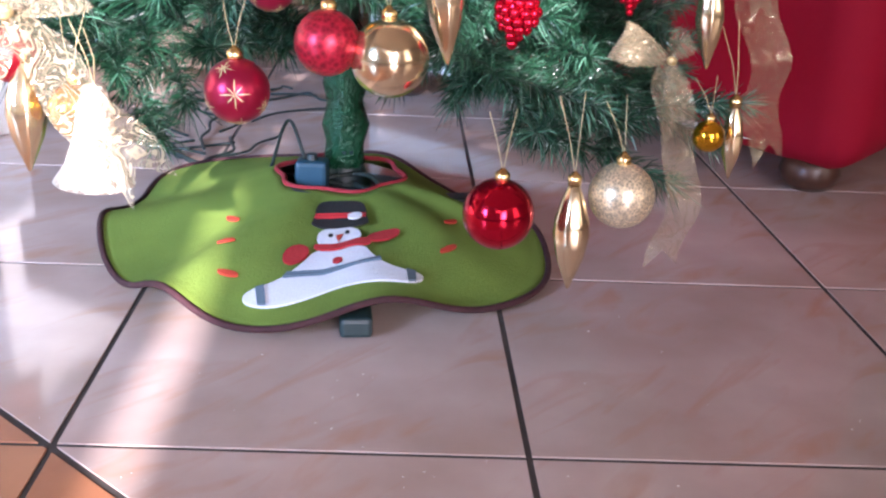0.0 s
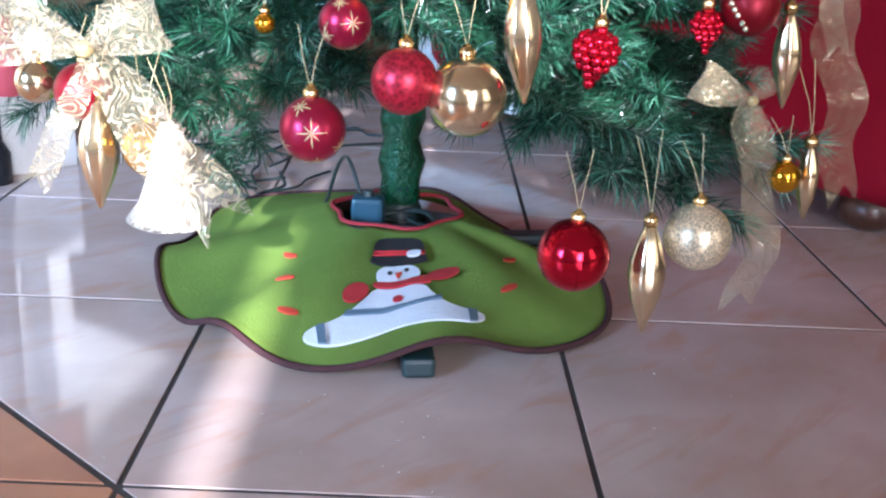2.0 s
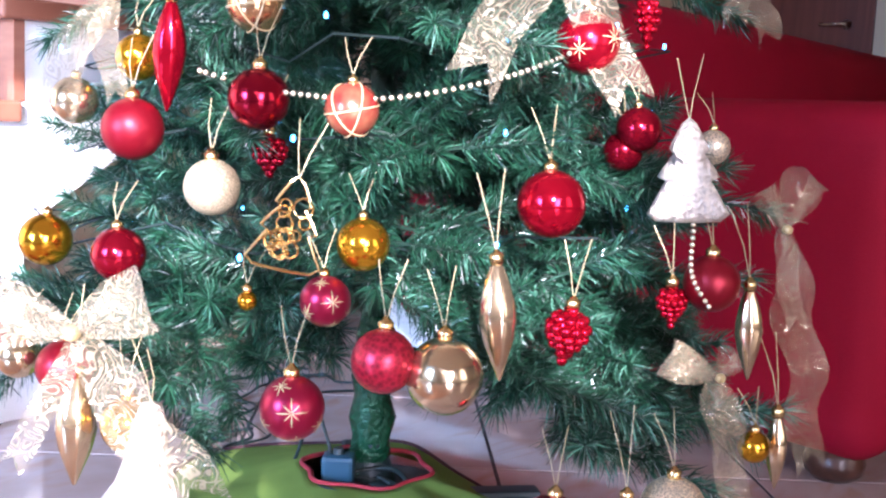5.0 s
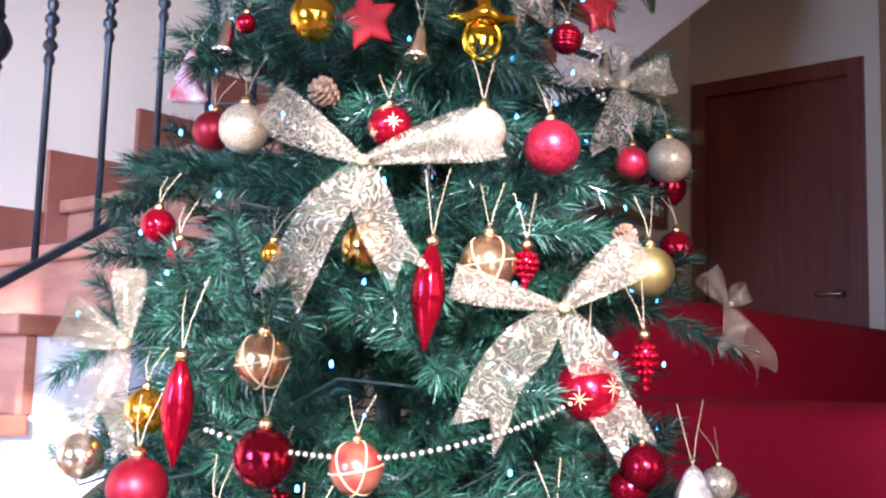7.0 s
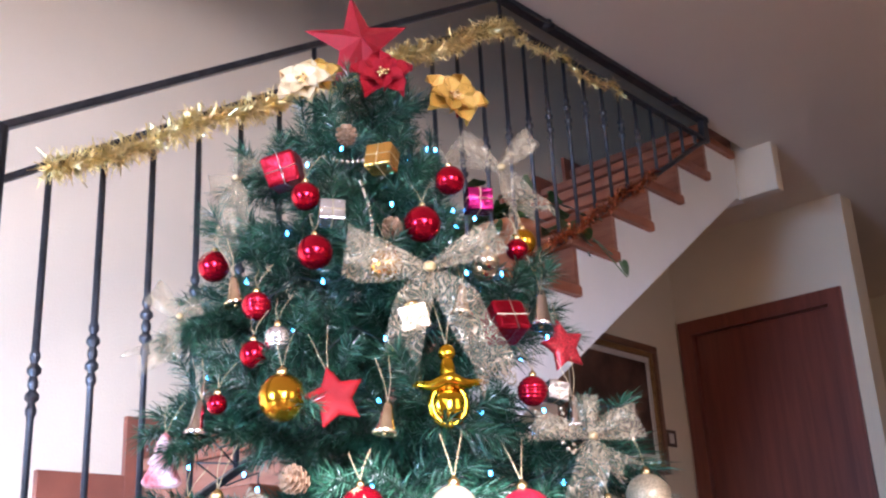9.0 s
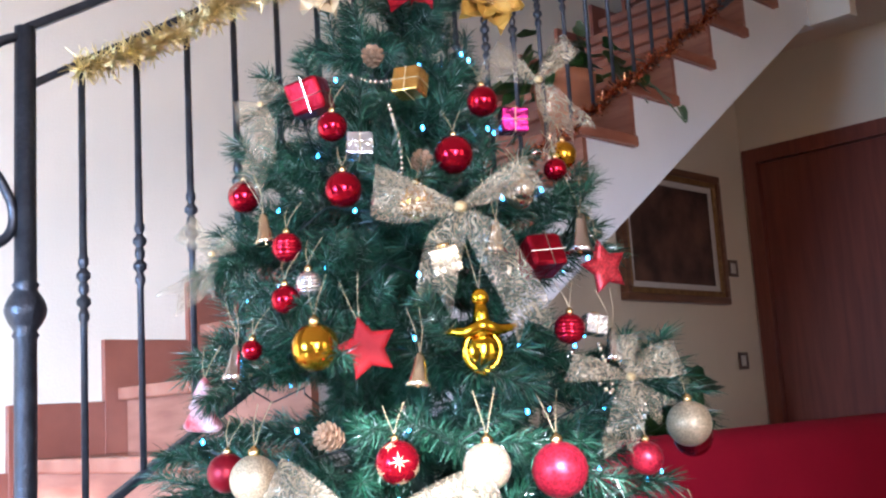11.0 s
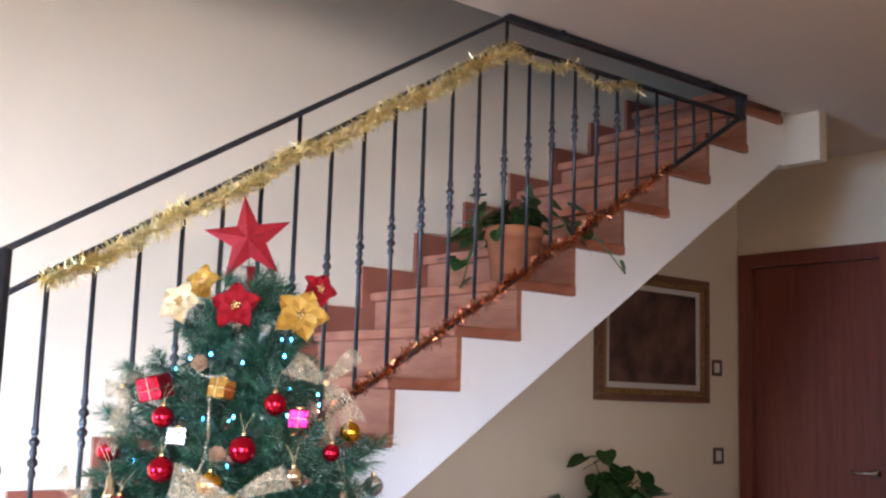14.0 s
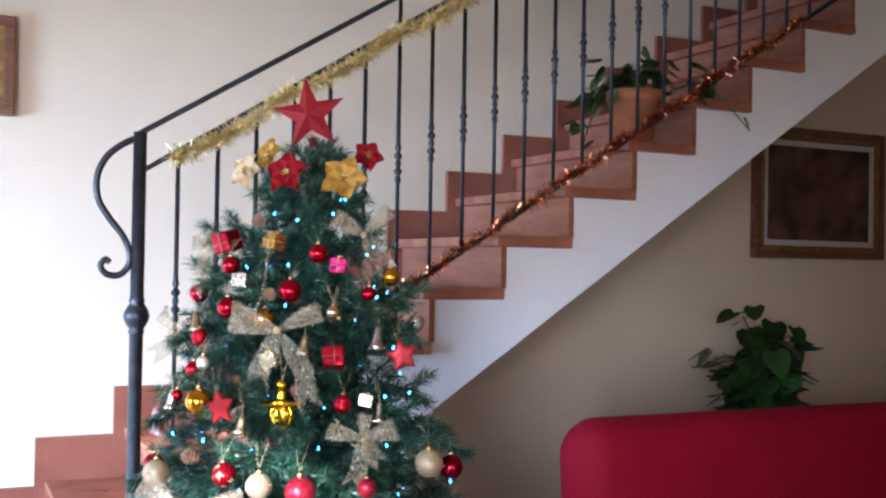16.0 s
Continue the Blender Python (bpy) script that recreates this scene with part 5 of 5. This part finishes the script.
def glitter_tree(x, y, z, h):
    o = empty("tree_shaped_ornament", pose(x, y, z, -4, 0, facing(x, y)), "red and white glittered tree-shaped ornament", "tree ornament")
    part("padded_tree", puffy(tree_outline(h), 0.01), mat("red_white_glitter", (0.70, 0.62, 0.60), 0.4, metal=0.2, color2=(0.48, 0.015, 0.03), scale=45, bump=0.6, bscale=300), o, smooth=True)
    cord_loop(o, h * 0.5, 0.04)


def wire_tree(x, y, z, h):
    o = empty("wire_ornament", pose(x, y, z, -10, 0, facing(x, y)), "openwork gold wire tree ornament hanging on the tree", "tree ornament")
    out = [Vector((0, a, b)) for a, b in tree_outline(h)]
    part("wire_outline", tube(out, 0.0016, 6, closed=True), CAP, o)
    for k in range(14):
        c = Vector((0, orn.uniform(-0.16, 0.16) * h, orn.uniform(-0.36, 0.22) * h))
        r = h * orn.uniform(0.05, 0.1)
        part("wire_ring", tube([c + Vector((0.002 * math.sin(3 * a), r * math.cos(a), r * math.sin(a))) for a in (2 * math.pi * j / 14 for j in range(14))], 0.0011, 5, closed=True), CAP, o)
    cord_loop(o, h * 0.5, 0.05)


DOLL = mat("doll_red_cloth", (0.42, 0.06, 0.08), 0.9, var=0.2, scale=40)


def doll(x, y, z, h):
    o = part("cloth_doll", lathe([(0, -h * 0.5), (h * 0.34, -h * 0.5), (h * 0.24, -h * 0.1), (h * 0.14, 0.12 * h), (h * 0.08, 0.2 * h), (h * 0.15, 0.3 * h), (h * 0.12, 0.44 * h), (0, 0.5 * h)], 20), DOLL, None, smooth=True)
    o.matrix_basis = Matrix.Translation((x, y, z))
    tagged(o, "small cloth doll ornament in a red skirt", "doll")


PETAL = {"red": mat("red_velvet_petal", (0.33, 0.007, 0.014), 0.75, var=0.25, scale=40, spec=0.2), "gold": mat("gold_glitter_petal", (0.55, 0.32, 0.05), 0.5, metal=0.3, var=0.2, scale=60),
         "ivory": mat("ivory_satin_petal", (0.74, 0.6, 0.36), 0.5, metal=0.15, var=0.15, scale=40)}


def poinsettia(style, x, y, z, d):
    o = empty("poinsettia", pose(x, y, z, 0, -18, facing(x, y)) @ pose(0, 0, 0, orn.uniform(0, 60), 0, 0), {"red": "red velvet", "gold": "gold glittered", "ivory": "ivory and gold"}[style] + " artificial poinsettia flower on the tree", "flower", "poinsettia flowers")
    pm = bmesh.new()
    prof = ((0.0, 0.08), (0.25, 0.24), (0.5, 0.33), (0.75, 0.24), (1.0, 0.0))
    prev = None
    for t, hw in prof:
        xx = 0.10 * d * math.sin(2.4 * t)
        row = [pm.verts.new((xx + 0.012, -hw * d * 0.62, t * d * 0.54)), pm.verts.new((xx, 0, t * d * 0.54)), pm.verts.new((xx + 0.012, hw * d * 0.62, t * d * 0.54))]
        if prev:
            pm.faces.new((prev[0], prev[1], row[1], row[0]))
            pm.faces.new((prev[1], prev[2], row[2], row[1]))
        prev = row
    first = part("petal", pm, PETAL[style], o)
    for k in range(1, 10):
        big = k < 5
        like("petal", first, pose(0.0 if big else 0.008, 0, 0, (72 * k if big else 72 * k + 36), 0, 0) @ Matrix.Scale(1.0 if big else 0.72, 4), o)
    for k in range(9):
        a = k * 2.4
        m = Matrix.Translation((0.02, 0.0022 * k ** 0.7 * math.cos(a), 0.0022 * k ** 0.7 * math.sin(a)))
        if "stamen" not in SHARED:
            SHARED["stamen"] = part("stamen", sphere(0.0028, u=8, v=6), CAP, o, "tiny gold stamen", True)
            SHARED["stamen"].matrix_basis = m
        else:
            like("stamen", SHARED["stamen"], m, o)


# the star on the top
top_star = empty("tree_topper", pose(AX, AY, 1.622, 8, 0, 236), "red glittered five-pointed star on the tree top", "star")
sm = bmesh.new()
ring = [sm.verts.new((0, px, py + 0.055)) for px, py in star_outline(0.09, 0.4)]
fr, bk = sm.verts.new((0.022, 0, 0.055)), sm.verts.new((-0.022, 0, 0.055))
for k in range(10):
    sm.faces.new((ring[k], ring[(k + 1) % 10], fr))
    sm.faces.new((ring[(k + 1) % 10], ring[k], bk))
bmesh.ops.recalc_face_normals(sm, faces=sm.faces[:])
part("star", sm, mat("red_glitter_star", (0.34, 0.008, 0.018), 0.5, metal=0.25, var=0.2, scale=120, bump=0.3, bscale=500), top_star)
part("star_socket", lathe([(0, -0.07), (0.012, -0.07), (0.009, 0.0), (0, 0.0)], 14), STYLE["red_matt"], top_star, smooth=True)

bauble('red_shiny', 0.654, 0.611, 0.207, 0.063)
bauble('champagne_glitter', 0.768, 0.558, 0.212, 0.061)
bauble('raspberry_flake', 0.498, 0.768, 0.310, 0.054)
bauble('red_glitter', 0.551, 0.717, 0.351, 0.054)
bauble('gold_pale', 0.586, 0.680, 0.340, 0.065)
bauble('gold_deep', 0.879, 0.535, 0.253, 0.031)
bauble('gold_deep', 0.423, 0.886, 0.284, 0.051)
bauble('red_matt', 0.402, 0.956, 0.323, 0.049)
bauble('gold_pale', 0.388, 1.009, 0.326, 0.04)
finial('gold_pale', 0.716, 0.575, 0.183, 0.106, 0.034)
finial('gold_pale', 0.638, 0.667, 0.385, 0.11, 0.034)
finial('gold_pale', 0.885, 0.552, 0.362, 0.097, 0.027)
finial('gold_pale', 0.916, 0.528, 0.244, 0.08, 0.022)
finial('gold_pale', 0.401, 0.935, 0.275, 0.104, 0.036)
finial('red_shiny', 0.514, 0.969, 0.601, 0.11, 0.032)
finial('red_shiny', 0.679, 0.804, 0.718, 0.111, 0.034)
berry('red_shiny', 0.683, 0.626, 0.371, 0.04, 0.056)
berry('red_shiny', 0.827, 0.605, 0.385, 0.03, 0.046)
berry('red_shiny', 0.874, 0.679, 0.658, 0.028, 0.058)
berry('red_dark', 0.590, 0.914, 0.510, 0.036, 0.044)
berry('red_shiny', 0.787, 0.768, 0.752, 0.027, 0.047)
bauble('gold_pattern', 0.564, 0.908, 0.649, 0.053)
bauble('red_dark', 0.544, 0.876, 0.562, 0.056)
bauble('salmon_pattern', 0.592, 0.806, 0.556, 0.049)
bauble('red_flake', 0.792, 0.694, 0.630, 0.062)
bauble('red_shiny', 0.712, 0.670, 0.480, 0.062)
bauble('pearl', 0.530, 0.923, 0.480, 0.052)
bauble('red_matt', 0.483, 0.980, 0.530, 0.057)
bauble('gold_pale', 0.472, 1.062, 0.554, 0.045)
bauble('gold_deep', 0.520, 1.028, 0.598, 0.045)
bauble('gold_deep', 0.424, 1.028, 0.426, 0.048)
bauble('red_dark', 0.444, 0.940, 0.421, 0.048)
bauble('gold_deep', 0.604, 0.798, 0.436, 0.049)
bauble('raspberry_flake', 0.570, 0.809, 0.386, 0.046)
bauble('red_matt', 0.854, 0.579, 0.408, 0.054)
bauble('champagne_glitter', 0.972, 0.647, 0.535, 0.037)
bauble('red_dark', 0.921, 0.708, 0.550, 0.049)
bauble('red_dark', 0.923, 0.727, 0.526, 0.043)
bauble('gold_deep', 0.528, 0.866, 0.382, 0.018)
bauble('pearl', 0.615, 1.021, 0.899, 0.054)
bauble('red_matt', 0.622, 1.086, 0.906, 0.045)
bauble('red_flake', 0.728, 0.911, 0.908, 0.049)
bauble('champagne_glitter', 0.773, 0.819, 0.899, 0.052)
bauble('red_glitter', 0.844, 0.778, 0.890, 0.061)
bauble('red_glitter', 0.974, 0.756, 0.893, 0.039)
bauble('pearl', 1.125, 0.792, 0.926, 0.058)
bauble('gold_mirror', 0.668, 0.879, 0.768, 0.055)
bauble('gold_pattern', 0.754, 0.791, 0.755, 0.058)
bauble('gold_matt', 0.928, 0.706, 0.759, 0.055)
bauble('red_shiny', 1.006, 0.716, 0.793, 0.041)
bauble('red_shiny', 0.556, 1.082, 0.790, 0.037)
bauble('red_matt', 0.553, 1.034, 0.757, 0.029)
bauble('gold_deep', 0.591, 0.934, 0.756, 0.023)
bauble('red_shiny', 0.736, 1.201, 1.262, 0.044)
bauble('red_shiny', 0.756, 1.016, 1.238, 0.046)
bauble('red_shiny', 0.768, 1.047, 1.327, 0.039)
bauble('red_shiny', 0.862, 0.926, 1.276, 0.049)
bauble('red_shiny', 0.923, 0.927, 1.355, 0.041)
bauble('red_shiny', 1.028, 0.900, 1.271, 0.032)
bauble('red_striped', 0.711, 1.076, 1.172, 0.037)
bauble('red_striped', 0.948, 0.833, 1.050, 0.038)
bauble('red_shiny', 0.696, 1.062, 1.105, 0.035)
bauble('red_shiny', 0.670, 1.098, 1.047, 0.025)
bauble('silver_striped', 0.711, 1.034, 1.121, 0.033)
bauble('gold_deep', 0.697, 1.009, 1.043, 0.057)
bauble('gold_deep', 0.816, 0.950, 1.216, 0.046)
bauble('gold_pale', 0.943, 0.886, 1.233, 0.03)
bauble('gold_deep', 1.092, 0.936, 1.307, 0.04)
bauble('gold_pale', 0.950, 0.898, 1.227, 0.036)
bauble('red_dark', 1.196, 0.834, 0.906, 0.053)
bauble('silver_striped', 1.164, 0.956, 1.205, 0.038)
gift('red_foil', 0.770, 1.092, 1.378, 0.047)
gift('red_foil', 0.938, 0.861, 1.142, 0.045)
gift('magenta_foil', 0.965, 0.913, 1.331, 0.036)
gift('gold_foil', 0.842, 0.976, 1.379, 0.038)
gift('silver_foil', 0.779, 1.008, 1.294, 0.033)
gift('champagne_foil', 0.816, 0.905, 1.137, 0.035)
gift('silver_foil', 1.000, 0.835, 1.055, 0.028)
felt_star('red_wood', 0.727, 0.952, 1.037, 0.066)
felt_star('red_sequin', 1.102, 0.887, 1.141, 0.067)
gold_figure(0.833, 0.871, 1.052, 0.096)
bell('gold_pale', 0.758, 0.900, 1.009, 0.039)
bell('gold_pale', 0.712, 1.122, 1.203, 0.041)
bell('silver', 1.026, 0.828, 1.031, 0.041)
bell('silver', 0.664, 1.125, 1.035, 0.043)
bell('silver', 1.040, 0.877, 1.182, 0.053)
bell('gold_pale', 0.881, 0.883, 1.167, 0.041)
bell('ivory', 0.405, 0.835, 0.276, 0.082)
pinecone(0.825, 0.947, 1.267, 0.032)
pinecone(0.669, 0.954, 0.940, 0.037)
pinecone(0.821, 1.022, 1.423, 0.034)
pinecone(0.903, 0.723, 0.795, 0.031)
white_tree(0.842, 0.605, 0.512, 0.102)
wire_tree(0.523, 0.806, 0.456, 0.084)
glitter_tree(0.640, 1.161, 0.985, 0.068)
doll(0.382, 1.053, 0.344, 0.069)
poinsettia('red', 0.882, 1.010, 1.524, 0.089)
poinsettia('gold', 0.996, 0.977, 1.515, 0.099)
poinsettia('ivory', 0.822, 1.108, 1.531, 0.08)
poinsettia('red', 1.078, 1.054, 1.575, 0.07)
poinsettia('gold', 0.885, 1.145, 1.575, 0.075)
bow(0.649, 0.869, 0.848, ((150, 0.11, 0.05), (20, 0.135, 0.052)), ((242, 0.165, 0.048), (-66, 0.13, 0.042)))
bow(0.766, 0.713, 0.708, ((171, 0.11, 0.034), (37, 0.10, 0.048)), ((235, 0.155, 0.05), (-63, 0.155, 0.046)))
bow(0.837, 0.899, 1.198, ((171, 0.105, 0.062), (28, 0.10, 0.042)), ((252, 0.13, 0.046), (-64, 0.18, 0.05)))
bow(0.980, 0.785, 0.987, ((163, 0.075, 0.034), (24, 0.068, 0.046), (88, 0.05, 0.03)), ((256, 0.10, 0.042), (-48, 0.065, 0.034)))
bow(0.372, 0.875, 0.375, ((166, 0.075, 0.056), (26, 0.062, 0.056)), ((245, 0.125, 0.022), (-50, 0.175, 0.046)))
bow(0.496, 1.020, 0.662, ((163, 0.068, 0.05), (88, 0.072, 0.03)), ((-86, 0.112, 0.026), (246, 0.14, 0.042)), "organza")
bow(0.756, 1.165, 1.379, ((190, 0.04, 0.035), (60, 0.035, 0.035)), ((260, 0.13, 0.046), (280, 0.08, 0.03)), "organza")
bow(1.026, 0.929, 1.396, ((147, 0.075, 0.05), (45, 0.08, 0.036)), ((-55, 0.10, 0.042), (-88, 0.12, 0.024)))
bow(0.699, 1.202, 1.179, ((140, 0.06, 0.036), (30, 0.03, 0.025)), ((226, 0.09, 0.044), (255, 0.06, 0.028)), "organza")
bow(0.949, 0.564, 0.459, ((125, 0.046, 0.024), (56, 0.058, 0.042)), ((-80, 0.25, 0.042), (-84, 0.10, 0.022)), "organza")
bow(0.779, 0.540, 0.341, ((160, 0.05, 0.036), (40, 0.025, 0.026)), ((-86, 0.19, 0.032), (-75, 0.07, 0.034)), "organza")
bow(1.025, 0.674, 0.728, ((125, 0.045, 0.03), (30, 0.03, 0.026)), ((-60, 0.095, 0.032), (-85, 0.06, 0.026)), "organza")


# ---- bead chains on the tree ----
BEAD = mat("champagne_bead", (0.74, 0.64, 0.46), 0.25, metal=0.7)


def bead_chain(pts, r=0.0027):
    o = empty("bead_garland", Matrix.Translation(pts[0]), "thin string of champagne beads draped on the tree", "garland", "bead garlands")
    path = smooth_path([Vector(p) - Vector(pts[0]) for p in pts], 14)
    first, last = None, None
    for p in path:
        if last is not None and (p - last).length < r * 2.1:
            continue
        last = p
        if first is None:
            first = part("bead", sphere(r, u=8, v=6), BEAD, o, smooth=True)
            first.location = p
        else:
            like("bead", first, Matrix.Translation(p), o)


def on_tree(az, z, k=1.08):
    r = tree_r(z) * k
    return (AX + r * math.cos(radians(az)), AY + r * math.sin(radians(az)), z)


bead_chain([on_tree(205, 0.585), on_tree(213, 0.57), on_tree(224, 0.567), on_tree(236, 0.59), on_tree(245, 0.62)])
bead_chain([on_tree(258, 0.50), on_tree(256, 0.46), on_tree(254, 0.42), on_tree(255, 0.39)])
bead_chain([on_tree(222, 1.36), on_tree(226, 1.29), on_tree(225, 1.24), on_tree(218, 1.22)], 0.0025)
bead_chain([on_tree(200, 1.42), on_tree(210, 1.405), on_tree(220, 1.40), on_tree(228, 1.405)], 0.003)
bead_chain([on_tree(262, 1.02), on_tree(268, 0.97), on_tree(272, 1.03)], 0.003)

# ---- string of lights ----
LED = mat("led_bulb", (0.06, 0.45, 1.0), 0.3, emit=7.0)
WIRE = mat("dark_green_wire", (0.012, 0.022, 0.02), 0.5)
lights = empty("light_string", Matrix.Translation((AX, AY, 0)), "string of small blue-white lights wound round the tree", "string lights")
turns, nled = 11, 120
spiral = []
for k in range(nled * 3 + 1):
    f = k / (nled * 3)
    z = 0.36 + 1.12 * f
    a = 2 * math.pi * turns * f
    r = tree_r(z) * (0.78 + 0.10 * math.sin(k * 1.7)) - 0.01
    spiral.append(Vector((r * math.cos(a), r * math.sin(a), z + 0.015 * math.sin(k * 2.3))))
part("cable", tube(spiral, 0.0014, 5), WIRE, lights)
led0 = None
for k in range(nled):
    p = spiral[3 * k + 1]
    p = p + Vector((p.x, p.y, 0)).normalized() * orn.uniform(0.0, 0.05) + Vector((0, 0, orn.uniform(-0.01, 0.02)))
    if led0 is None:
        led0 = part("bulb", lathe([(0, -0.003), (0.0017, -0.0022), (0.0021, 0.0007), (0.0012, 0.0034), (0, 0.004)], 8), LED, lights, "lit blue-white bulb", True)
        led0.location = p
    else:
        like("bulb", led0, Matrix.Translation(p), lights)

# ---- silver flakes for fallen glitter and the lights' glints on the floor ----
fall = random.Random(12)
gv, gf = [], []
for _ in range(70):
    x, y = fall.uniform(0.25, 0.95), fall.uniform(0.35, 0.95)
    if (x - SX) ** 2 + (y - SY) ** 2 < 0.16:
        continue
    a, r, tip = fall.uniform(0, 6.28), fall.uniform(0.0006, 0.0013), fall.uniform(-0.35, 0.35)
    k = len(gv)
    for q in range(4):
        gv.append((x + r * math.cos(a + q * 1.57), y + r * math.sin(a + q * 1.57), 0.0016 + tip * r * (1 if q < 2 else -1)))
    gf.append((k, k + 1, k + 2, k + 3))
tagged(part("floor_sparkles", (gv, [], gf), mat("silver_sparkle_flake", (0.9, 0.88, 0.85), 0.35, metal=0.5)), "tiny silver flakes on the floor tiles for fallen glitter and glints of the lights", "glitter", kind="stuff")

# ---- plug box and loose cables by the trunk ----
PLUG = mat("blue_grey_plastic", (0.02, 0.07, 0.11), 0.4, var=0.2, scale=30)
plug = empty("light_controller", pose(0.905, 1.13, 0.021, 0, 0, 40), "small blue-grey controller box of the tree lights", "controller")
part("case", box(-0.018, -0.022, 0, 0.018, 0.022, 0.075, 0.006), PLUG, plug)
part("knob", lathe([(0, 0), (0.008, 0), (0.007, 0.008), (0, 0.008)], 12, m=Matrix.Translation((0, 0, 0.075))), BRACKET, plug)
part("lead", tube(smooth_path([(0.0, 0.01, 0.075), (0.02, 0.03, 0.12), (0.06, 0.05, 0.1), (0.08, 0.08, 0.02), (0.12, 0.14, -0.026)], 6), 0.0025, 6), WIRE, plug, smooth=True)
# This coil stands for both the cables and the shade in the hole
coil = random.Random(8)
coiled = empty("cable_coil", Matrix.Translation((0.905, 1.085, 0.004)), "coiled dark cables lying round the foot of the trunk", "cable")
for q in range(9):
    turn = coil.uniform(0, 6.28)
    ring = [Vector(((0.045 + 0.022 * coil.random()) * math.cos(a + turn), (0.045 + 0.022 * coil.random()) * math.sin(a + turn), 0.005 + 0.007 * q + 0.006 * math.sin(2 * a + turn))) for a in (2 * math.pi * j / 9 for j in range(9))]
    part("cable", tube(smooth_path(ring, 5), 0.0035, 6), WIRE, coiled, smooth=True)
cab = random.Random(3)
loose = empty("cable_tangle", Matrix.Translation((1.10, 1.60, 0)), "tangle of dark cables lying on the floor behind the tree", "cable")
for q in range(9):
    pts = []
    x, y = cab.uniform(-0.12, 0.12), cab.uniform(-0.1, 0.05)
    a = cab.uniform(0, 6.28)
    for k in range(16):
        pts.append((x, y, 0.004 + 0.006 * cab.random()))
        a += cab.uniform(-0.9, 0.9)
        x = max(-0.14, min(0.34, x + 0.055 * math.cos(a)))
        y = max(-0.14, min(0.22, y + 0.045 * math.sin(a)))
    part("cable", tube(smooth_path(pts, 4), 0.0026, 6), WIRE, loose, smooth=True)

# ---- tinsel on the railing ----
GOLD_TINSEL = mat("gold_tinsel", (0.92, 0.76, 0.36), 0.38, metal=1.0, var=0.3, scale=90)
RED_TINSEL = mat("copper_red_tinsel", (0.34, 0.05, 0.035), 0.22, metal=1.0, var=0.4, scale=60, color2=(0.50, 0.22, 0.08))


def tinsel(name, path, radius, per_m, material, label):
    r = np.random.default_rng(len(path))
    vs, fs = [], []
    for a, b in zip(path, path[1:]):
        a, b = np.array(a), np.array(b)
        L = np.linalg.norm(b - a)
        for _ in range(int(per_m * L)):
            p = a + (b - a) * r.random()
            d = r.normal(size=3)
            d /= np.linalg.norm(d)
            ln = radius * r.uniform(0.5, 1.15)
            s = np.cross(d, r.normal(size=3))
            s = s / np.linalg.norm(s) * 0.0016
            bend = r.normal(size=3) * 0.15 * ln
            k = len(vs)
            vs += [tuple(p - s), tuple(p + s), tuple(p + d * ln * 0.5 + bend + s), tuple(p + d * ln * 0.5 + bend - s), tuple(p + d * ln + s * 0.6), tuple(p + d * ln - s * 0.6)]
            fs += [(k, k + 1, k + 2, k + 3), (k + 3, k + 2, k + 4, k + 5)]
    c = Vector(path[0])
    o = empty(name, Matrix.Translation(c), label, "tinsel garland", "tinsel garlands")
    tagged(part("tinsel_fringe", ([tuple(Vector(v) - c) for v in vs], [], fs), material, o), kind="stuff")
    part("core", tube([Vector(p) - c for p in path], 0.003, 5), material, o)


gpath = []
for k in range(60):
    f = k / 59
    x = 0.79 + (XC - 0.79) * f
    gpath.append((x, RY - 0.03 + 0.008 * math.sin(k), mid_z(x) - 0.012 - 0.02 * abs(math.sin(f * 14)) + 0.004 * math.sin(2.1 * k)))
tinsel("gold_tinsel_garland", gpath, 0.043, 2600, GOLD_TINSEL, "shiny gold tinsel garland along the stair rail")
gpath = []
for k in range(30):
    f = k / 29
    x = XC + (2.95 - XC) * f
    gpath.append((x, RY - 0.02, mid_z(XC) - 0.008 - 0.045 * abs(math.sin(f * 7))))
tinsel("gold_tinsel_garland", gpath, 0.034, 900, GOLD_TINSEL, "thin gold tinsel garland along the upper rail")
gpath = []
for k in range(60):
    f = k / 59
    x = 1.45 + (3.12 - 1.45) * f
    gpath.append((x, RY - 0.02 + 0.008 * math.sin(k * 1.3), low_z(x) + 0.012 + 0.008 * math.sin(k * 0.9)))
tinsel("red_tinsel_garland", gpath, 0.033, 1300, RED_TINSEL, "copper red tinsel garland along the lower stair rail")
